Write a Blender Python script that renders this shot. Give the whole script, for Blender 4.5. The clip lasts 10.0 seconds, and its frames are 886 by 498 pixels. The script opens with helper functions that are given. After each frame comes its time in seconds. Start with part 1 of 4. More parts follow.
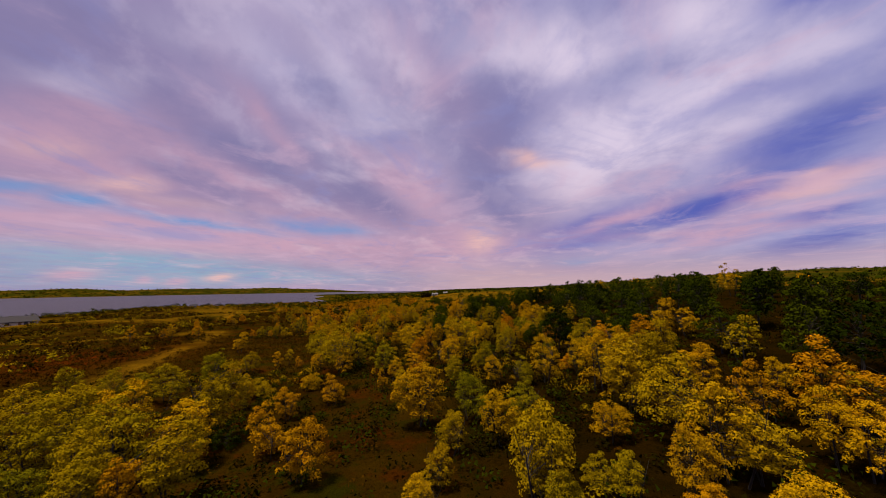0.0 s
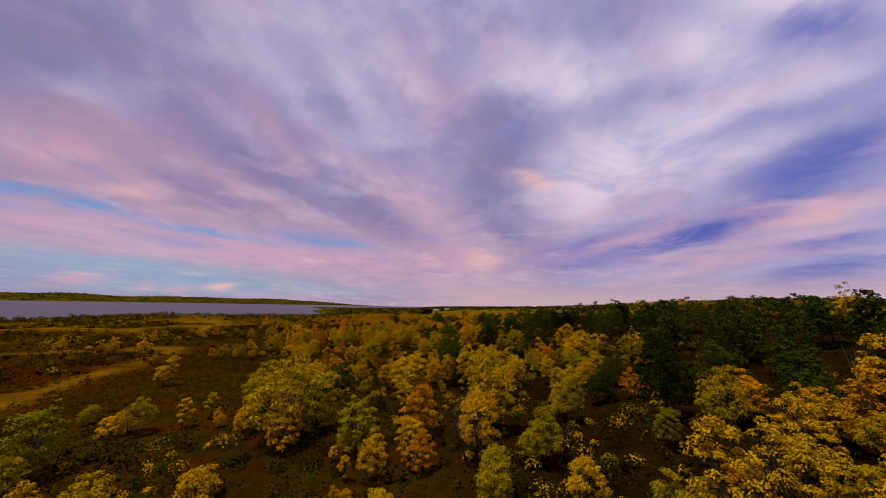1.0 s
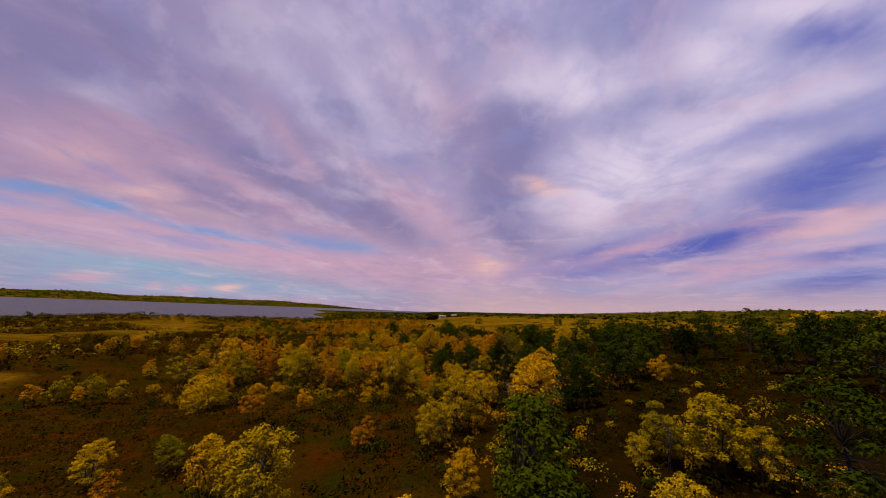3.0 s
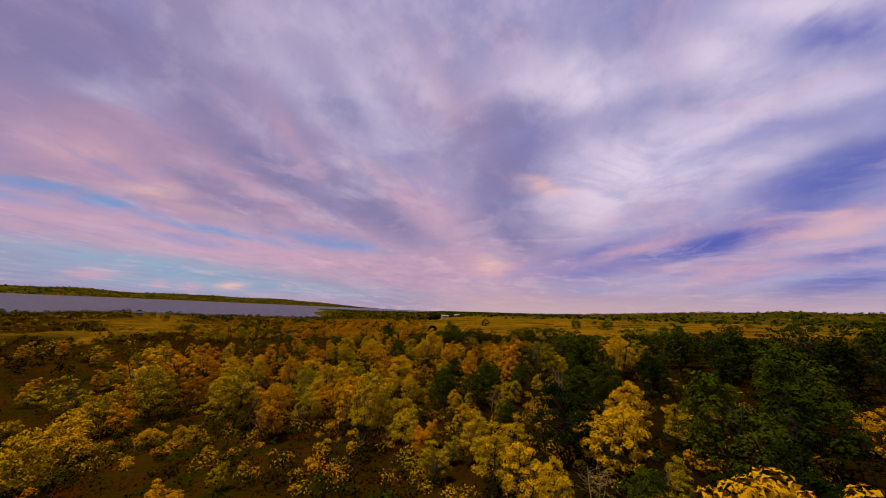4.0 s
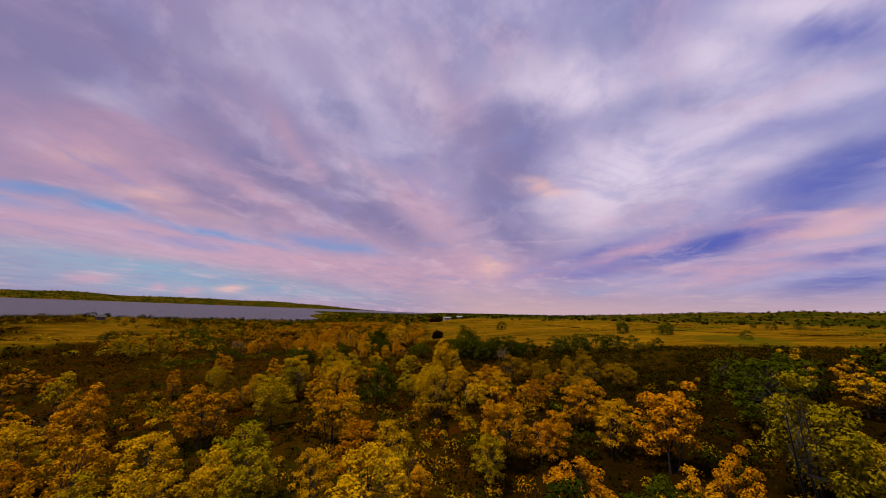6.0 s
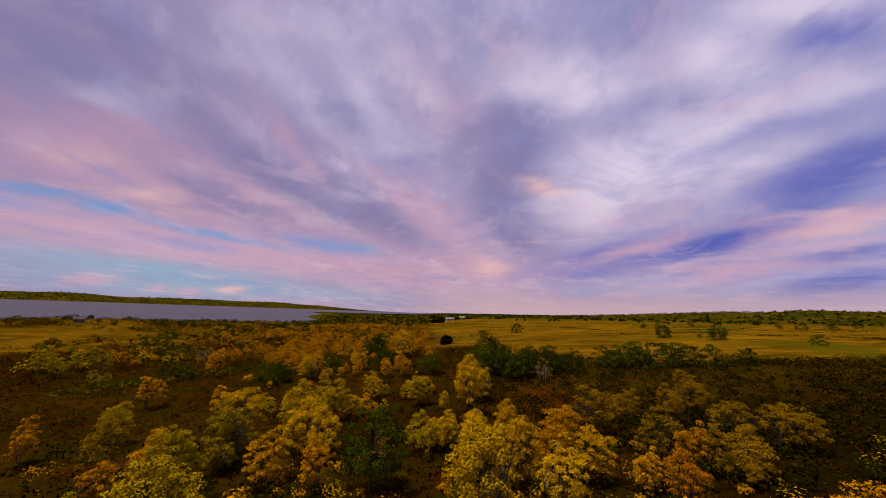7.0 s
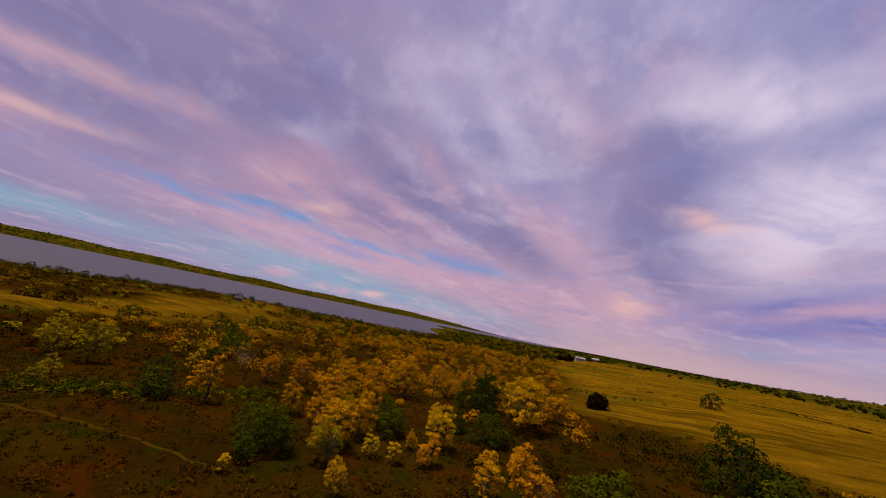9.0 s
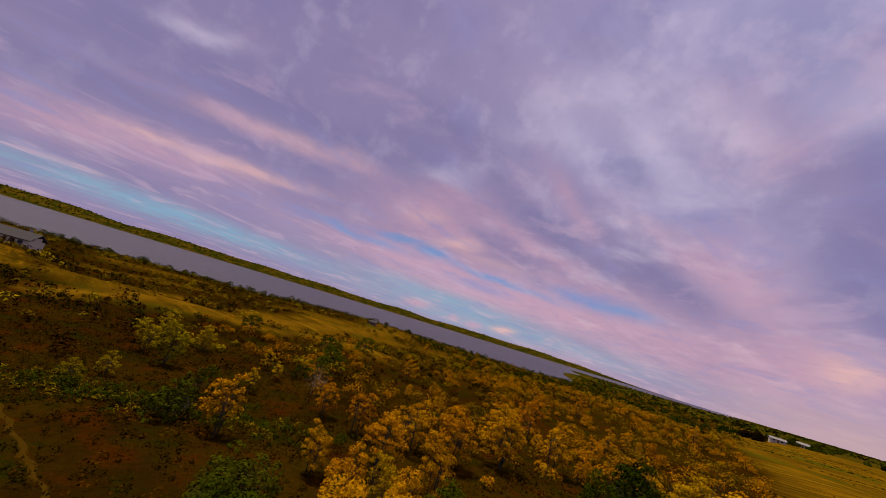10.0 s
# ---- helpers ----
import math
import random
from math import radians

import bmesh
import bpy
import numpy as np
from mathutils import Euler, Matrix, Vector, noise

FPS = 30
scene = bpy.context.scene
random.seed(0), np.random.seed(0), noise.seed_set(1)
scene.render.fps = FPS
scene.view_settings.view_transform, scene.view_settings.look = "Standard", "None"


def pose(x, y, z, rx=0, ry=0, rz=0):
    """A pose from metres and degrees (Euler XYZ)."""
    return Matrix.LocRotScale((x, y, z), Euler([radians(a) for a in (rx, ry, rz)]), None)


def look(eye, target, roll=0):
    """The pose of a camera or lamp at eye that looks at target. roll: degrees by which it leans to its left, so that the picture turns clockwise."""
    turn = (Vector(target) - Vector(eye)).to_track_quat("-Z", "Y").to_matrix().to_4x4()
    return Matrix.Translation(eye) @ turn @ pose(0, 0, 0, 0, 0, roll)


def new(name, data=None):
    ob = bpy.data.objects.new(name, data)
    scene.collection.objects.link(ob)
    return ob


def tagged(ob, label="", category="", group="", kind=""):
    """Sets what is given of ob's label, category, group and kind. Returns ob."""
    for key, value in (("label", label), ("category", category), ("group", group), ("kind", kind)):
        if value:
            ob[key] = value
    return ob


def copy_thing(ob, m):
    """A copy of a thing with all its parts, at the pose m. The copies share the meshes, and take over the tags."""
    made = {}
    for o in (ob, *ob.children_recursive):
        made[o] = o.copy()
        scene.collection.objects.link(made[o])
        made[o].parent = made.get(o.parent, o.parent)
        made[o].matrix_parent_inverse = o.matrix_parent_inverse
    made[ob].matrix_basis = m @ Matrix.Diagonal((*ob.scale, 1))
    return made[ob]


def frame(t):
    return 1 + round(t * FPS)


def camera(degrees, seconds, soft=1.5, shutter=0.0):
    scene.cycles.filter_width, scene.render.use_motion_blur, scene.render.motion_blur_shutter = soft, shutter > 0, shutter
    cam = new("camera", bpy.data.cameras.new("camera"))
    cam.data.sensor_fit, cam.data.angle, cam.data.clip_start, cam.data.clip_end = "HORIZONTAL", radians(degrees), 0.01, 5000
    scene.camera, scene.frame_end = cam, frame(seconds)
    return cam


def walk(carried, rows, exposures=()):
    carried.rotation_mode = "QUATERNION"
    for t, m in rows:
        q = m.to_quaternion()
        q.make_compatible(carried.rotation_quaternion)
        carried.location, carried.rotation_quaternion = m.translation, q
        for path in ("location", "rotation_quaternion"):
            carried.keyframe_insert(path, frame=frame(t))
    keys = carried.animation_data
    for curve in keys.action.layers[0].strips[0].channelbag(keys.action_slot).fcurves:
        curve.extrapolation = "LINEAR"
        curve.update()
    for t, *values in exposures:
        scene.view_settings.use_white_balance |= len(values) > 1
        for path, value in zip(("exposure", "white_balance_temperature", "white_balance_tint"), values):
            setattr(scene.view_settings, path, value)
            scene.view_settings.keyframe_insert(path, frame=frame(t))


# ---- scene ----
def heading(x, y, z, yaw, pitch, roll):
    return pose(x, y, z, 90 + pitch, 0, yaw) @ pose(0, 0, 0, 0, 0, roll)


cam = camera(102.0, 10.0, soft=0.8)
PATH = [
    (0.0, heading(1.51, -4.33, 9.56, -2.16, 6.19, -0.80)),
    (0.5, heading(1.13, 4.03, 9.46, -1.88, 7.37, 0.22)),
    (1.0, heading(0.77, 12.54, 9.34, -1.78, 8.81, 1.15)),
    (1.5, heading(0.32, 21.29, 9.25, -1.23, 9.82, 2.63)),
    (2.0, heading(-0.01, 30.03, 9.27, -0.71, 9.62, 2.84)),
    (2.5, heading(-0.20, 38.64, 9.29, -0.89, 9.66, 2.23)),
    (4.0, heading(-0.16, 64.04, 9.62, -0.36, 9.49, 2.70)),
    (4.5, heading(-0.44, 71.95, 9.40, -0.31, 9.64, 2.89)),
    (5.0, heading(-0.80, 79.35, 9.25, -0.43, 9.62, 3.24)),
    (5.5, heading(-1.19, 86.17, 8.99, -0.36, 9.71, 2.72)),
    (7.0, heading(-4.11, 107.97, 9.19, -0.43, 9.82, 2.17)),
    (7.5, heading(-4.98, 114.74, 9.21, -0.26, 9.51, 2.25)),
    (8.0, heading(-5.80, 121.41, 9.28, 1.81, 9.90, 5.25)),
    (8.5, heading(-6.86, 128.51, 9.38, 9.76, 9.52, 9.00)),
    (9.0, heading(-7.74, 135.39, 9.30, 20.43, 11.10, 11.80)),
    (9.5, heading(-8.87, 141.60, 9.31, 30.87, 11.25, 13.60)),
    (10.0, heading(-10.26, 147.41, 9.41, 42.33, 11.40, 17.00)),
]
walk(cam, PATH, exposures=((0.0, 0.0), (8.0, 0.0), (10.0, -0.07)))

# ---- light ----
SUN_AZ, SUN_EL = 255.0, 70.0
sun = new("sun", bpy.data.lights.new("sun", "SUN"))
sun.data.energy, sun.data.angle, sun.data.color = 5.0, radians(10), (1.0, 0.82, 0.56)
sun.matrix_basis = look(
    (math.sin(radians(SUN_AZ)) * math.cos(radians(SUN_EL)) * 100, math.cos(radians(SUN_AZ)) * math.cos(radians(SUN_EL)) * 100, math.sin(radians(SUN_EL)) * 100),
    (0, 0, 0))


class Nodes:
    """A short way to write node trees."""

    def __init__(self, tree):
        self.t = tree
        tree.nodes.clear()

    def add(self, kind, **sockets):
        n = self.t.nodes.new(kind)
        return n

    def put(self, socket, v):
        if hasattr(v, "is_output"):
            self.t.links.new(v, socket)
        elif isinstance(v, (tuple, list)) and len(v) == 3 and socket.type == "RGBA":
            socket.default_value = (*v, 1)
        else:
            socket.default_value = v

    def math(self, op, a, b=0.0, c=0.0, clamp=False):
        n = self.t.nodes.new("ShaderNodeMath")
        n.operation, n.use_clamp = op, clamp
        for s, v in zip(n.inputs, (a, b, c)):
            self.put(s, v)
        return n.outputs[0]

    def mix(self, f, a, b, blend="MIX"):
        n = self.t.nodes.new("ShaderNodeMix")
        n.data_type, n.blend_type = "RGBA", blend
        self.put(n.inputs[0], f), self.put(n.inputs[6], a), self.put(n.inputs[7], b)
        return n.outputs[2]

    def noise(self, vec, scale, detail=4.0, rough=0.55, warp=0.0):
        n = self.t.nodes.new("ShaderNodeTexNoise")
        n.inputs["Scale"].default_value, n.inputs["Detail"].default_value = scale, detail
        n.inputs["Roughness"].default_value, n.inputs["Distortion"].default_value = rough, warp
        if vec is not None:
            self.t.links.new(vec, n.inputs["Vector"])
        return n.outputs[0]

    def ramp(self, f, lo, hi, a=0.0, b=1.0, smooth=True):
        n = self.t.nodes.new("ShaderNodeMapRange")
        n.interpolation_type = "SMOOTHSTEP" if smooth else "LINEAR"
        for s, v in zip(n.inputs, (f, lo, hi, a, b)):
            self.put(s, v)
        return n.outputs[0]

    def vec(self, x, y, z=0.0):
        n = self.t.nodes.new("ShaderNodeCombineXYZ")
        for s, v in zip(n.inputs, (x, y, z)):
            self.put(s, v)
        return n.outputs[0]


def srgb(r, g, b):
    return tuple((c / 255 / 12.92) if c < 11 else ((c / 255 + 0.055) / 1.055) ** 2.4 for c in (r, g, b))


def make_sky():
    world = bpy.data.worlds.new("sky")
    scene.world = world
    world.use_nodes = True
    n = Nodes(world.node_tree)
    co = n.t.nodes.new("ShaderNodeTexCoord").outputs["Generated"]
    sep = n.t.nodes.new("ShaderNodeSeparateXYZ")
    n.t.links.new(co, sep.inputs[0])
    x, y, z = sep.outputs
    az = n.math("ADD", n.math("MULTIPLY", n.math("ARCTAN2", x, y), 57.296), 1.3)
    el = n.math("MULTIPLY", n.math("ARCSINE", z), 57.296)
    # the cloud deck as a plane far overhead, its streets running to azimuth 7
    c, s = math.cos(radians(7)), math.sin(radians(7))
    h = n.math("ADD", n.math("MAXIMUM", z, 0.0), 0.09)
    u = n.math("DIVIDE", n.math("SUBTRACT", n.math("MULTIPLY", x, c), n.math("MULTIPLY", y, s)), h)
    v = n.math("DIVIDE", n.math("ADD", n.math("MULTIPLY", x, s), n.math("MULTIPLY", y, c)), h)
    deck = n.vec(u, n.math("MULTIPLY", v, 0.50), 3.7)
    big = n.noise(deck, 0.9, 5, 0.55, 0.5)
    mid = n.noise(n.vec(u, n.math("MULTIPLY", v, 0.62), 21.0), 1.5, 5, 0.55, 0.35)
    fine = n.noise(n.vec(u, n.math("MULTIPLY", v, 0.80), 9.1), 2.6, 5, 0.55, 0.35)
    soft = n.noise(co, 6.0, 4, 0.5, 0.0)
    dapple = n.noise(co, 11.0, 5, 0.55, 0.0)
    # streets are frayed by the deck's own unevenness, less so towards the horizon
    fray = n.ramp(el, 2, 30, 0.12, 1.0, False)
    azw = n.math("ADD", az, n.math("MULTIPLY", fray, n.math("MULTIPLY", n.math("SUBTRACT", mid, 0.5), 7.0)))
    elw = n.math("ADD", el, n.math("MULTIPLY", fray, n.math("MULTIPLY", n.math("SUBTRACT", n.math("ADD", n.math("MULTIPLY", fine, 0.5), n.math("MULTIPLY", soft, 0.5)), 0.5), 9.0)))
    bearing = n.vec(azw, elw, 0.0)
    torn = n.ramp(n.noise(n.vec(u, n.math("MULTIPLY", v, 0.9), 33.0), 3.0, 5, 0.6, 0.5), 0.32, 0.60, 0.60, 1.0)

    sky = n.t.nodes.new("ShaderNodeTexSky")
    sky.sky_type, sky.sun_disc = "NISHITA", False
    sky.sun_elevation, sky.sun_rotation = radians(SUN_EL), radians(SUN_AZ)
    clear = n.mix(1.0, sky.outputs[0], (0.07, 0.075, 0.07), "MULTIPLY")
    # cloud colour by height
    low = n.ramp(el, 0, 22)
    high = n.ramp(el, 18, 60)
    body = n.mix(high, n.mix(low, srgb(178, 154, 188), srgb(166, 150, 192)), srgb(158, 152, 202))
    dark = n.mix(low, srgb(132, 118, 166), srgb(126, 118, 168))
    pale = n.mix(low, srgb(224, 188, 204), srgb(216, 202, 234))
    tones = {
        "dark": dark, "pale": pale, "grey": srgb(140, 140, 192), "blue": srgb(72, 86, 182), "rose": srgb(202, 158, 187),
        "peach": srgb(230, 182, 184), "cyan": srgb(126, 166, 202), "azure": srgb(104, 146, 210),
    }
    # the deck is rosy low in the west and bluer in the east
    east, west = n.ramp(az, -5, 50, 0, 0.75), n.ramp(az, -8, -55, 0, 0.6)
    body = n.mix(west, n.mix(east, body, srgb(164, 164, 216)), srgb(160, 139, 182))
    body = n.mix(n.ramp(az, -36, -80, 0, 0.85), body, srgb(138, 125, 174))
    dark = n.mix(east, dark, srgb(112, 116, 184))
    tones["dark"] = dark
    col = n.mix(n.ramp(big, 0.36, 0.64), n.mix(0.5, dark, body), body)

    def streak(a0, e0, a1, e1, width, tone, much):
        """A soft cloud street from one bearing and height to another, in degrees."""
        nonlocal col
        # each street follows on from the last, which keeps the node stack short
        s = n.t.nodes.new("ShaderNodeVectorMath")
        s.operation = "MULTIPLY_ADD"
        n.t.links.new(col, s.inputs[0]), n.t.links.new(bearing, s.inputs[2])
        s.inputs[1].default_value = (1e-6, 1e-6, 1e-6)
        m = n.t.nodes.new("ShaderNodeMapping")
        m.vector_type = "TEXTURE"
        n.t.links.new(s.outputs[0], m.inputs[0])
        m.inputs[1].default_value = ((a0 + a1) / 2, (e0 + e1) / 2, 0)
        m.inputs[2].default_value = (0, 0, math.atan2(e1 - e0, a1 - a0))
        m.inputs[3].default_value = (0.62 * math.hypot(a1 - a0, e1 - e0) + width * 0.4, width, 1)
        d = n.t.nodes.new("ShaderNodeVectorMath")
        d.operation = "DOT_PRODUCT"
        n.t.links.new(m.outputs[0], d.inputs[0]), n.t.links.new(m.outputs[0], d.inputs[1])
        much = much * (0.92 if tone == "pale" else 1.0)
        f = n.math("MULTIPLY", n.math("EXPONENT", n.math("MULTIPLY", d.outputs["Value"], -1.0)), n.math("MULTIPLY", torn, min(much * 1.25, 1.0)))
        col = n.mix(f, col, tones[tone])

    streak(-41.0, 21.7, -4.2, 10.7, 3.4, "dark", 0.75)
    streak(6.9, 30.9, 14.9, 9.8, 4.4, "dark", 0.85)
    streak(-52.7, 23.8, -36.1, 20.7, 3.4, "dark", 0.50)
    streak(-13.7, 17.7, -4.1, 9.8, 4.0, "dark", 0.60)
    streak(-1.0, 43.9, 11.7, 32.4, 6.3, "grey", 0.60)
    streak(-30.7, 29.5, -13.7, 17.7, 3.1, "dark", 0.45)
    streak(-42.3, 13.9, -29.0, 12.7, 1.0, "dark", 0.40)
    streak(-51.0, 27.1, -33.6, 33.2, 2.3, "dark", 0.35)
    streak(16.4, 29.9, 10.2, 19.4, 5.1, "dark", 0.45)
    streak(-13.1, 28.5, -1.2, 21.6, 4.0, "dark", 0.35)
    streak(21.7, 14.0, 34.8, 23.0, 4.3, "pale", 0.90)
    streak(34.7, 21.6, 47.9, 25.7, 3.1, "pale", 0.75)
    streak(14.5, 34.5, 28.5, 32.0, 3.6, "pale", 0.90)
    streak(38.7, 33.0, 44.2, 32.4, 2.9, "pale", 0.70)
    streak(45.6, 35.4, 55.8, 31.3, 1.5, "pale", 0.90)
    streak(-17.3, 33.0, -7.2, 26.1, 3.1, "pale", 0.50)
    streak(-30.1, 34.4, -20.2, 28.7, 2.9, "pale", 0.40)
    streak(25.8, 18.8, 42.0, 18.8, 3.8, "pale", 0.60)
    streak(36.3, 27.0, 45.7, 30.7, 4.1, "pale", 0.50)
    streak(-51.5, 17.2, -37.2, 16.1, 1.6, "rose", 0.60)
    streak(-28.4, 38.2, -12.5, 38.8, 2.7, "pale", 0.40)
    streak(21.8, 39.2, 37.0, 37.8, 3.3, "grey", 0.40)
    streak(43.5, 16.2, 54.3, 17.2, 2.1, "blue", 0.95)
    streak(33.5, 8.4, 47.7, 11.6, 1.8, "blue", 0.80)
    streak(20.8, 5.5, 32.2, 10.4, 1.6, "blue", 0.55)
    streak(45.6, 3.3, 53.1, 5.1, 1.2, "blue", 0.70)
    streak(50.3, 30.4, 55.7, 29.7, 1.9, "blue", 0.60)
    streak(47.8, 7.1, 53.4, 7.9, 0.8, "blue", 0.50)
    streak(19.2, 2.8, 27.7, 2.7, 0.8, "blue", 0.50)
    streak(39.3, 22.1, 51.3, 22.5, 1.3, "blue", 0.40)
    streak(45.9, 13.4, 53.9, 13.3, 1.0, "blue", 0.40)
    streak(43.6, 10.0, 53.8, 11.9, 1.2, "rose", 0.70)
    streak(34.0, 4.5, 47.3, 7.1, 1.1, "rose", 0.55)
    streak(20.8, 7.2, 38.7, 12.2, 1.0, "rose", 0.40)
    streak(-50.0, 8.5, -10.1, 7.1, 3.3, "rose", 0.80)
    streak(-51.0, 14.3, -35.1, 14.4, 1.9, "rose", 0.60)
    streak(-9.2, 6.8, 20.8, 4.7, 4.5, "rose", 0.60)
    streak(7.9, 7.2, 10.6, 7.3, 2.0, "peach", 0.90)
    streak(15.2, 19.5, 20.9, 19.1, 1.1, "peach", 0.60)
    streak(-3.9, 20.5, 3.0, 13.9, 3.1, "rose", 0.50)
    streak(-44.4, 11.9, -26.7, 11.2, 0.7, "peach", 0.50)
    streak(-29.0, 12.7, -12.8, 8.2, 1.2, "rose", 0.60)
    streak(22.4, 1.0, 52.9, 2.6, 1.4, "rose", 0.25)
    streak(-49.4, 4.7, -25.7, 3.2, 1.6, "cyan", 0.85)
    streak(-49.0, 1.8, -10.5, 1.4, 1.7, "cyan", 0.60)
    streak(-43.9, 10.1, -40.1, 10.1, 0.5, "azure", 0.90)
    streak(-38.3, 9.1, -25.6, 8.3, 0.5, "azure", 0.70)
    streak(-22.8, 9.7, -9.4, 8.9, 1.1, "azure", 0.55)
    streak(-50.4, 10.7, -46.0, 10.7, 0.5, "azure", 0.70)
    streak(-44.2, 1.9, -41.0, 2.2, 0.6, "rose", 0.80)
    streak(-29.6, 1.7, -27.3, 1.9, 0.5, "peach", 0.90)
    streak(-33.9, 1.2, -32.1, 1.4, 0.5, "rose", 0.70)
    streak(-36.9, 1.5, -35.7, 1.6, 0.5, "rose", 0.60)
    streak(-26.1, 0.8, -10.4, 0.1, 0.8, "rose", 0.35)
    streak(-95.2, 8.2, -74.1, 11.4, 2.2, "rose", 0.60)
    streak(-89.7, 16.6, -52.7, 19.8, 1.2, "rose", 0.50)
    streak(-87.3, 24.1, -80.3, 26.3, 0.9, "pale", 0.60)
    streak(-85.4, 11.1, -72.9, 12.1, 0.6, "peach", 0.60)
    streak(-97.2, 13.6, -84.0, 16.2, 2.4, "dark", 0.50)
    streak(-51.0, 13.8, -14.6, 12.6, 3.6, "dark", 0.50)
    streak(-79.8, 22.0, -34.5, 23.2, 2.5, "dark", 0.35)
    streak(-93.6, 3.5, -60.0, 3.2, 1.3, "cyan", 0.80)
    streak(-60.6, 9.8, -47.5, 9.2, 0.6, "azure", 0.70)
    streak(-41.3, 7.4, -30.0, 7.0, 0.7, "azure", 0.60)
    streak(-27.3, 31.2, 2.5, 25.5, 4.3, "grey", 0.50)
    streak(-75.4, 17.9, -59.9, 19.6, 1.2, "peach", 0.45)
    streak(-78.0, 12.3, -64.0, 13.1, 0.8, "peach", 0.45)
    streak(29.8, 31.4, 12.3, 34.6, 2.4, "pale", 0.50)
    streak(28.4, 2.1, 53.0, 4.0, 1.3, "grey", 0.60)
    streak(21.7, 17.4, 33.3, 21.0, 2.9, "pale", 0.60)
    streak(39.0, 17.2, 47.4, 20.3, 1.8, "pale", 0.50)
    streak(48.8, 24.8, 55.1, 25.2, 1.5, "pale", 0.50)
    streak(11.5, 3.9, 29.7, 4.4, 1.6, "grey", 0.50)
    streak(17.5, 7.3, 32.3, 11.7, 1.9, "blue", 0.35)
    streak(5.6, 26.2, 20.2, 11.9, 3.6, "dark", 0.30)
    streak(-21.7, 38.2, -13.1, 28.5, 2.6, "dark", 0.30)
    streak(-37.9, 31.4, -27.2, 31.3, 2.1, "pale", 0.35)
    streak(-48.6, 23.3, -40.4, 21.9, 1.5, "pale", 0.35)
    streak(-9.6, 39.2, -2.0, 32.9, 2.7, "pale", 0.35)
    streak(27.6, 28.6, 39.7, 28.8, 2.2, "grey", 0.35)
    streak(10.3, 15.0, 17.5, 9.8, 2.3, "dark", 0.60)
    streak(-52.2, 20.8, -43.5, 21.3, 1.1, "dark", 0.40)
    # finer streets over them
    streak(-51.7, 17.3, -38.0, 20.3, 2.6, "rose", 0.50)
    streak(-40.8, 19.7, -14.9, 11.9, 1.7, "rose", 0.55)
    streak(-48.8, 13.8, -34.0, 14.2, 2.4, "rose", 0.45)
    streak(-40.7, 12.5, -36.3, 13.3, 0.8, "peach", 0.60)
    streak(-47.8, 15.4, -42.8, 16.3, 1.2, "peach", 0.35)
    streak(-50.0, 7.5, -26.2, 7.1, 2.7, "rose", 0.45)
    streak(-37.3, 15.6, -31.3, 14.1, 1.0, "dark", 0.60)
    streak(-31.5, 14.8, -25.2, 10.5, 1.2, "dark", 0.35)
    streak(-33.8, 21.7, -21.4, 16.9, 1.9, "dark", 0.50)
    streak(-53.0, 23.9, -48.2, 24.9, 2.9, "dark", 0.50)
    streak(-44.1, 31.3, -31.5, 28.2, 2.6, "dark", 0.30)
    streak(-18.8, 29.4, -12.8, 24.9, 2.0, "grey", 0.30)
    streak(-19.1, 37.9, -9.7, 30.2, 2.4, "pale", 0.40)
    streak(-47.3, 22.4, -37.0, 24.9, 1.5, "pale", 0.25)
    streak(-27.4, 26.5, -19.2, 19.7, 1.7, "rose", 0.40)
    streak(-10.2, 16.8, -4.2, 11.1, 1.9, "dark", 0.45)
    streak(-44.3, 10.6, -40.6, 10.5, 0.6, "azure", 0.80)
    streak(-38.3, 9.7, -24.9, 8.5, 0.5, "azure", 0.65)
    streak(-50.5, 10.7, -44.4, 11.4, 0.5, "azure", 0.50)
    streak(-21.3, 10.2, -16.4, 9.5, 0.7, "azure", 0.45)
    streak(-14.7, 9.7, -9.4, 8.9, 0.9, "azure", 0.45)
    streak(14.7, 20.2, 21.7, 19.5, 0.8, "peach", 0.50)
    streak(20.8, 23.6, 30.5, 24.1, 2.0, "pale", 0.40)
    streak(20.8, 16.2, 31.0, 18.7, 3.1, "pale", 0.40)
    streak(17.2, 30.2, 12.0, 19.8, 3.1, "dark", 0.40)
    streak(12.2, 12.8, 15.7, 10.2, 1.5, "dark", 0.50)
    streak(45.0, 15.3, 54.3, 17.0, 1.7, "blue", 0.60)
    streak(34.1, 8.8, 46.7, 11.8, 1.3, "blue", 0.55)
    streak(46.1, 4.0, 53.1, 5.2, 1.1, "blue", 0.50)
    streak(47.7, 7.2, 53.4, 8.0, 0.9, "blue", 0.35)
    streak(21.6, 3.5, 26.2, 3.6, 0.6, "azure", 0.50)
    streak(20.8, 6.0, 32.0, 6.9, 0.7, "blue", 0.35)
    streak(22.4, 8.5, 29.3, 10.9, 0.9, "blue", 0.40)
    streak(41.5, 11.7, 46.3, 12.2, 0.6, "rose", 0.50)
    streak(46.5, 9.8, 53.7, 11.4, 0.9, "peach", 0.45)
    streak(48.1, 11.6, 51.6, 12.8, 0.8, "peach", 0.50)
    streak(39.0, 7.5, 53.5, 9.2, 0.6, "rose", 0.50)
    streak(32.0, 6.7, 48.5, 6.5, 0.6, "rose", 0.50)
    streak(25.6, 8.4, 35.5, 10.6, 0.7, "rose", 0.50)
    streak(36.8, 34.6, 43.0, 31.5, 2.0, "pale", 0.40)
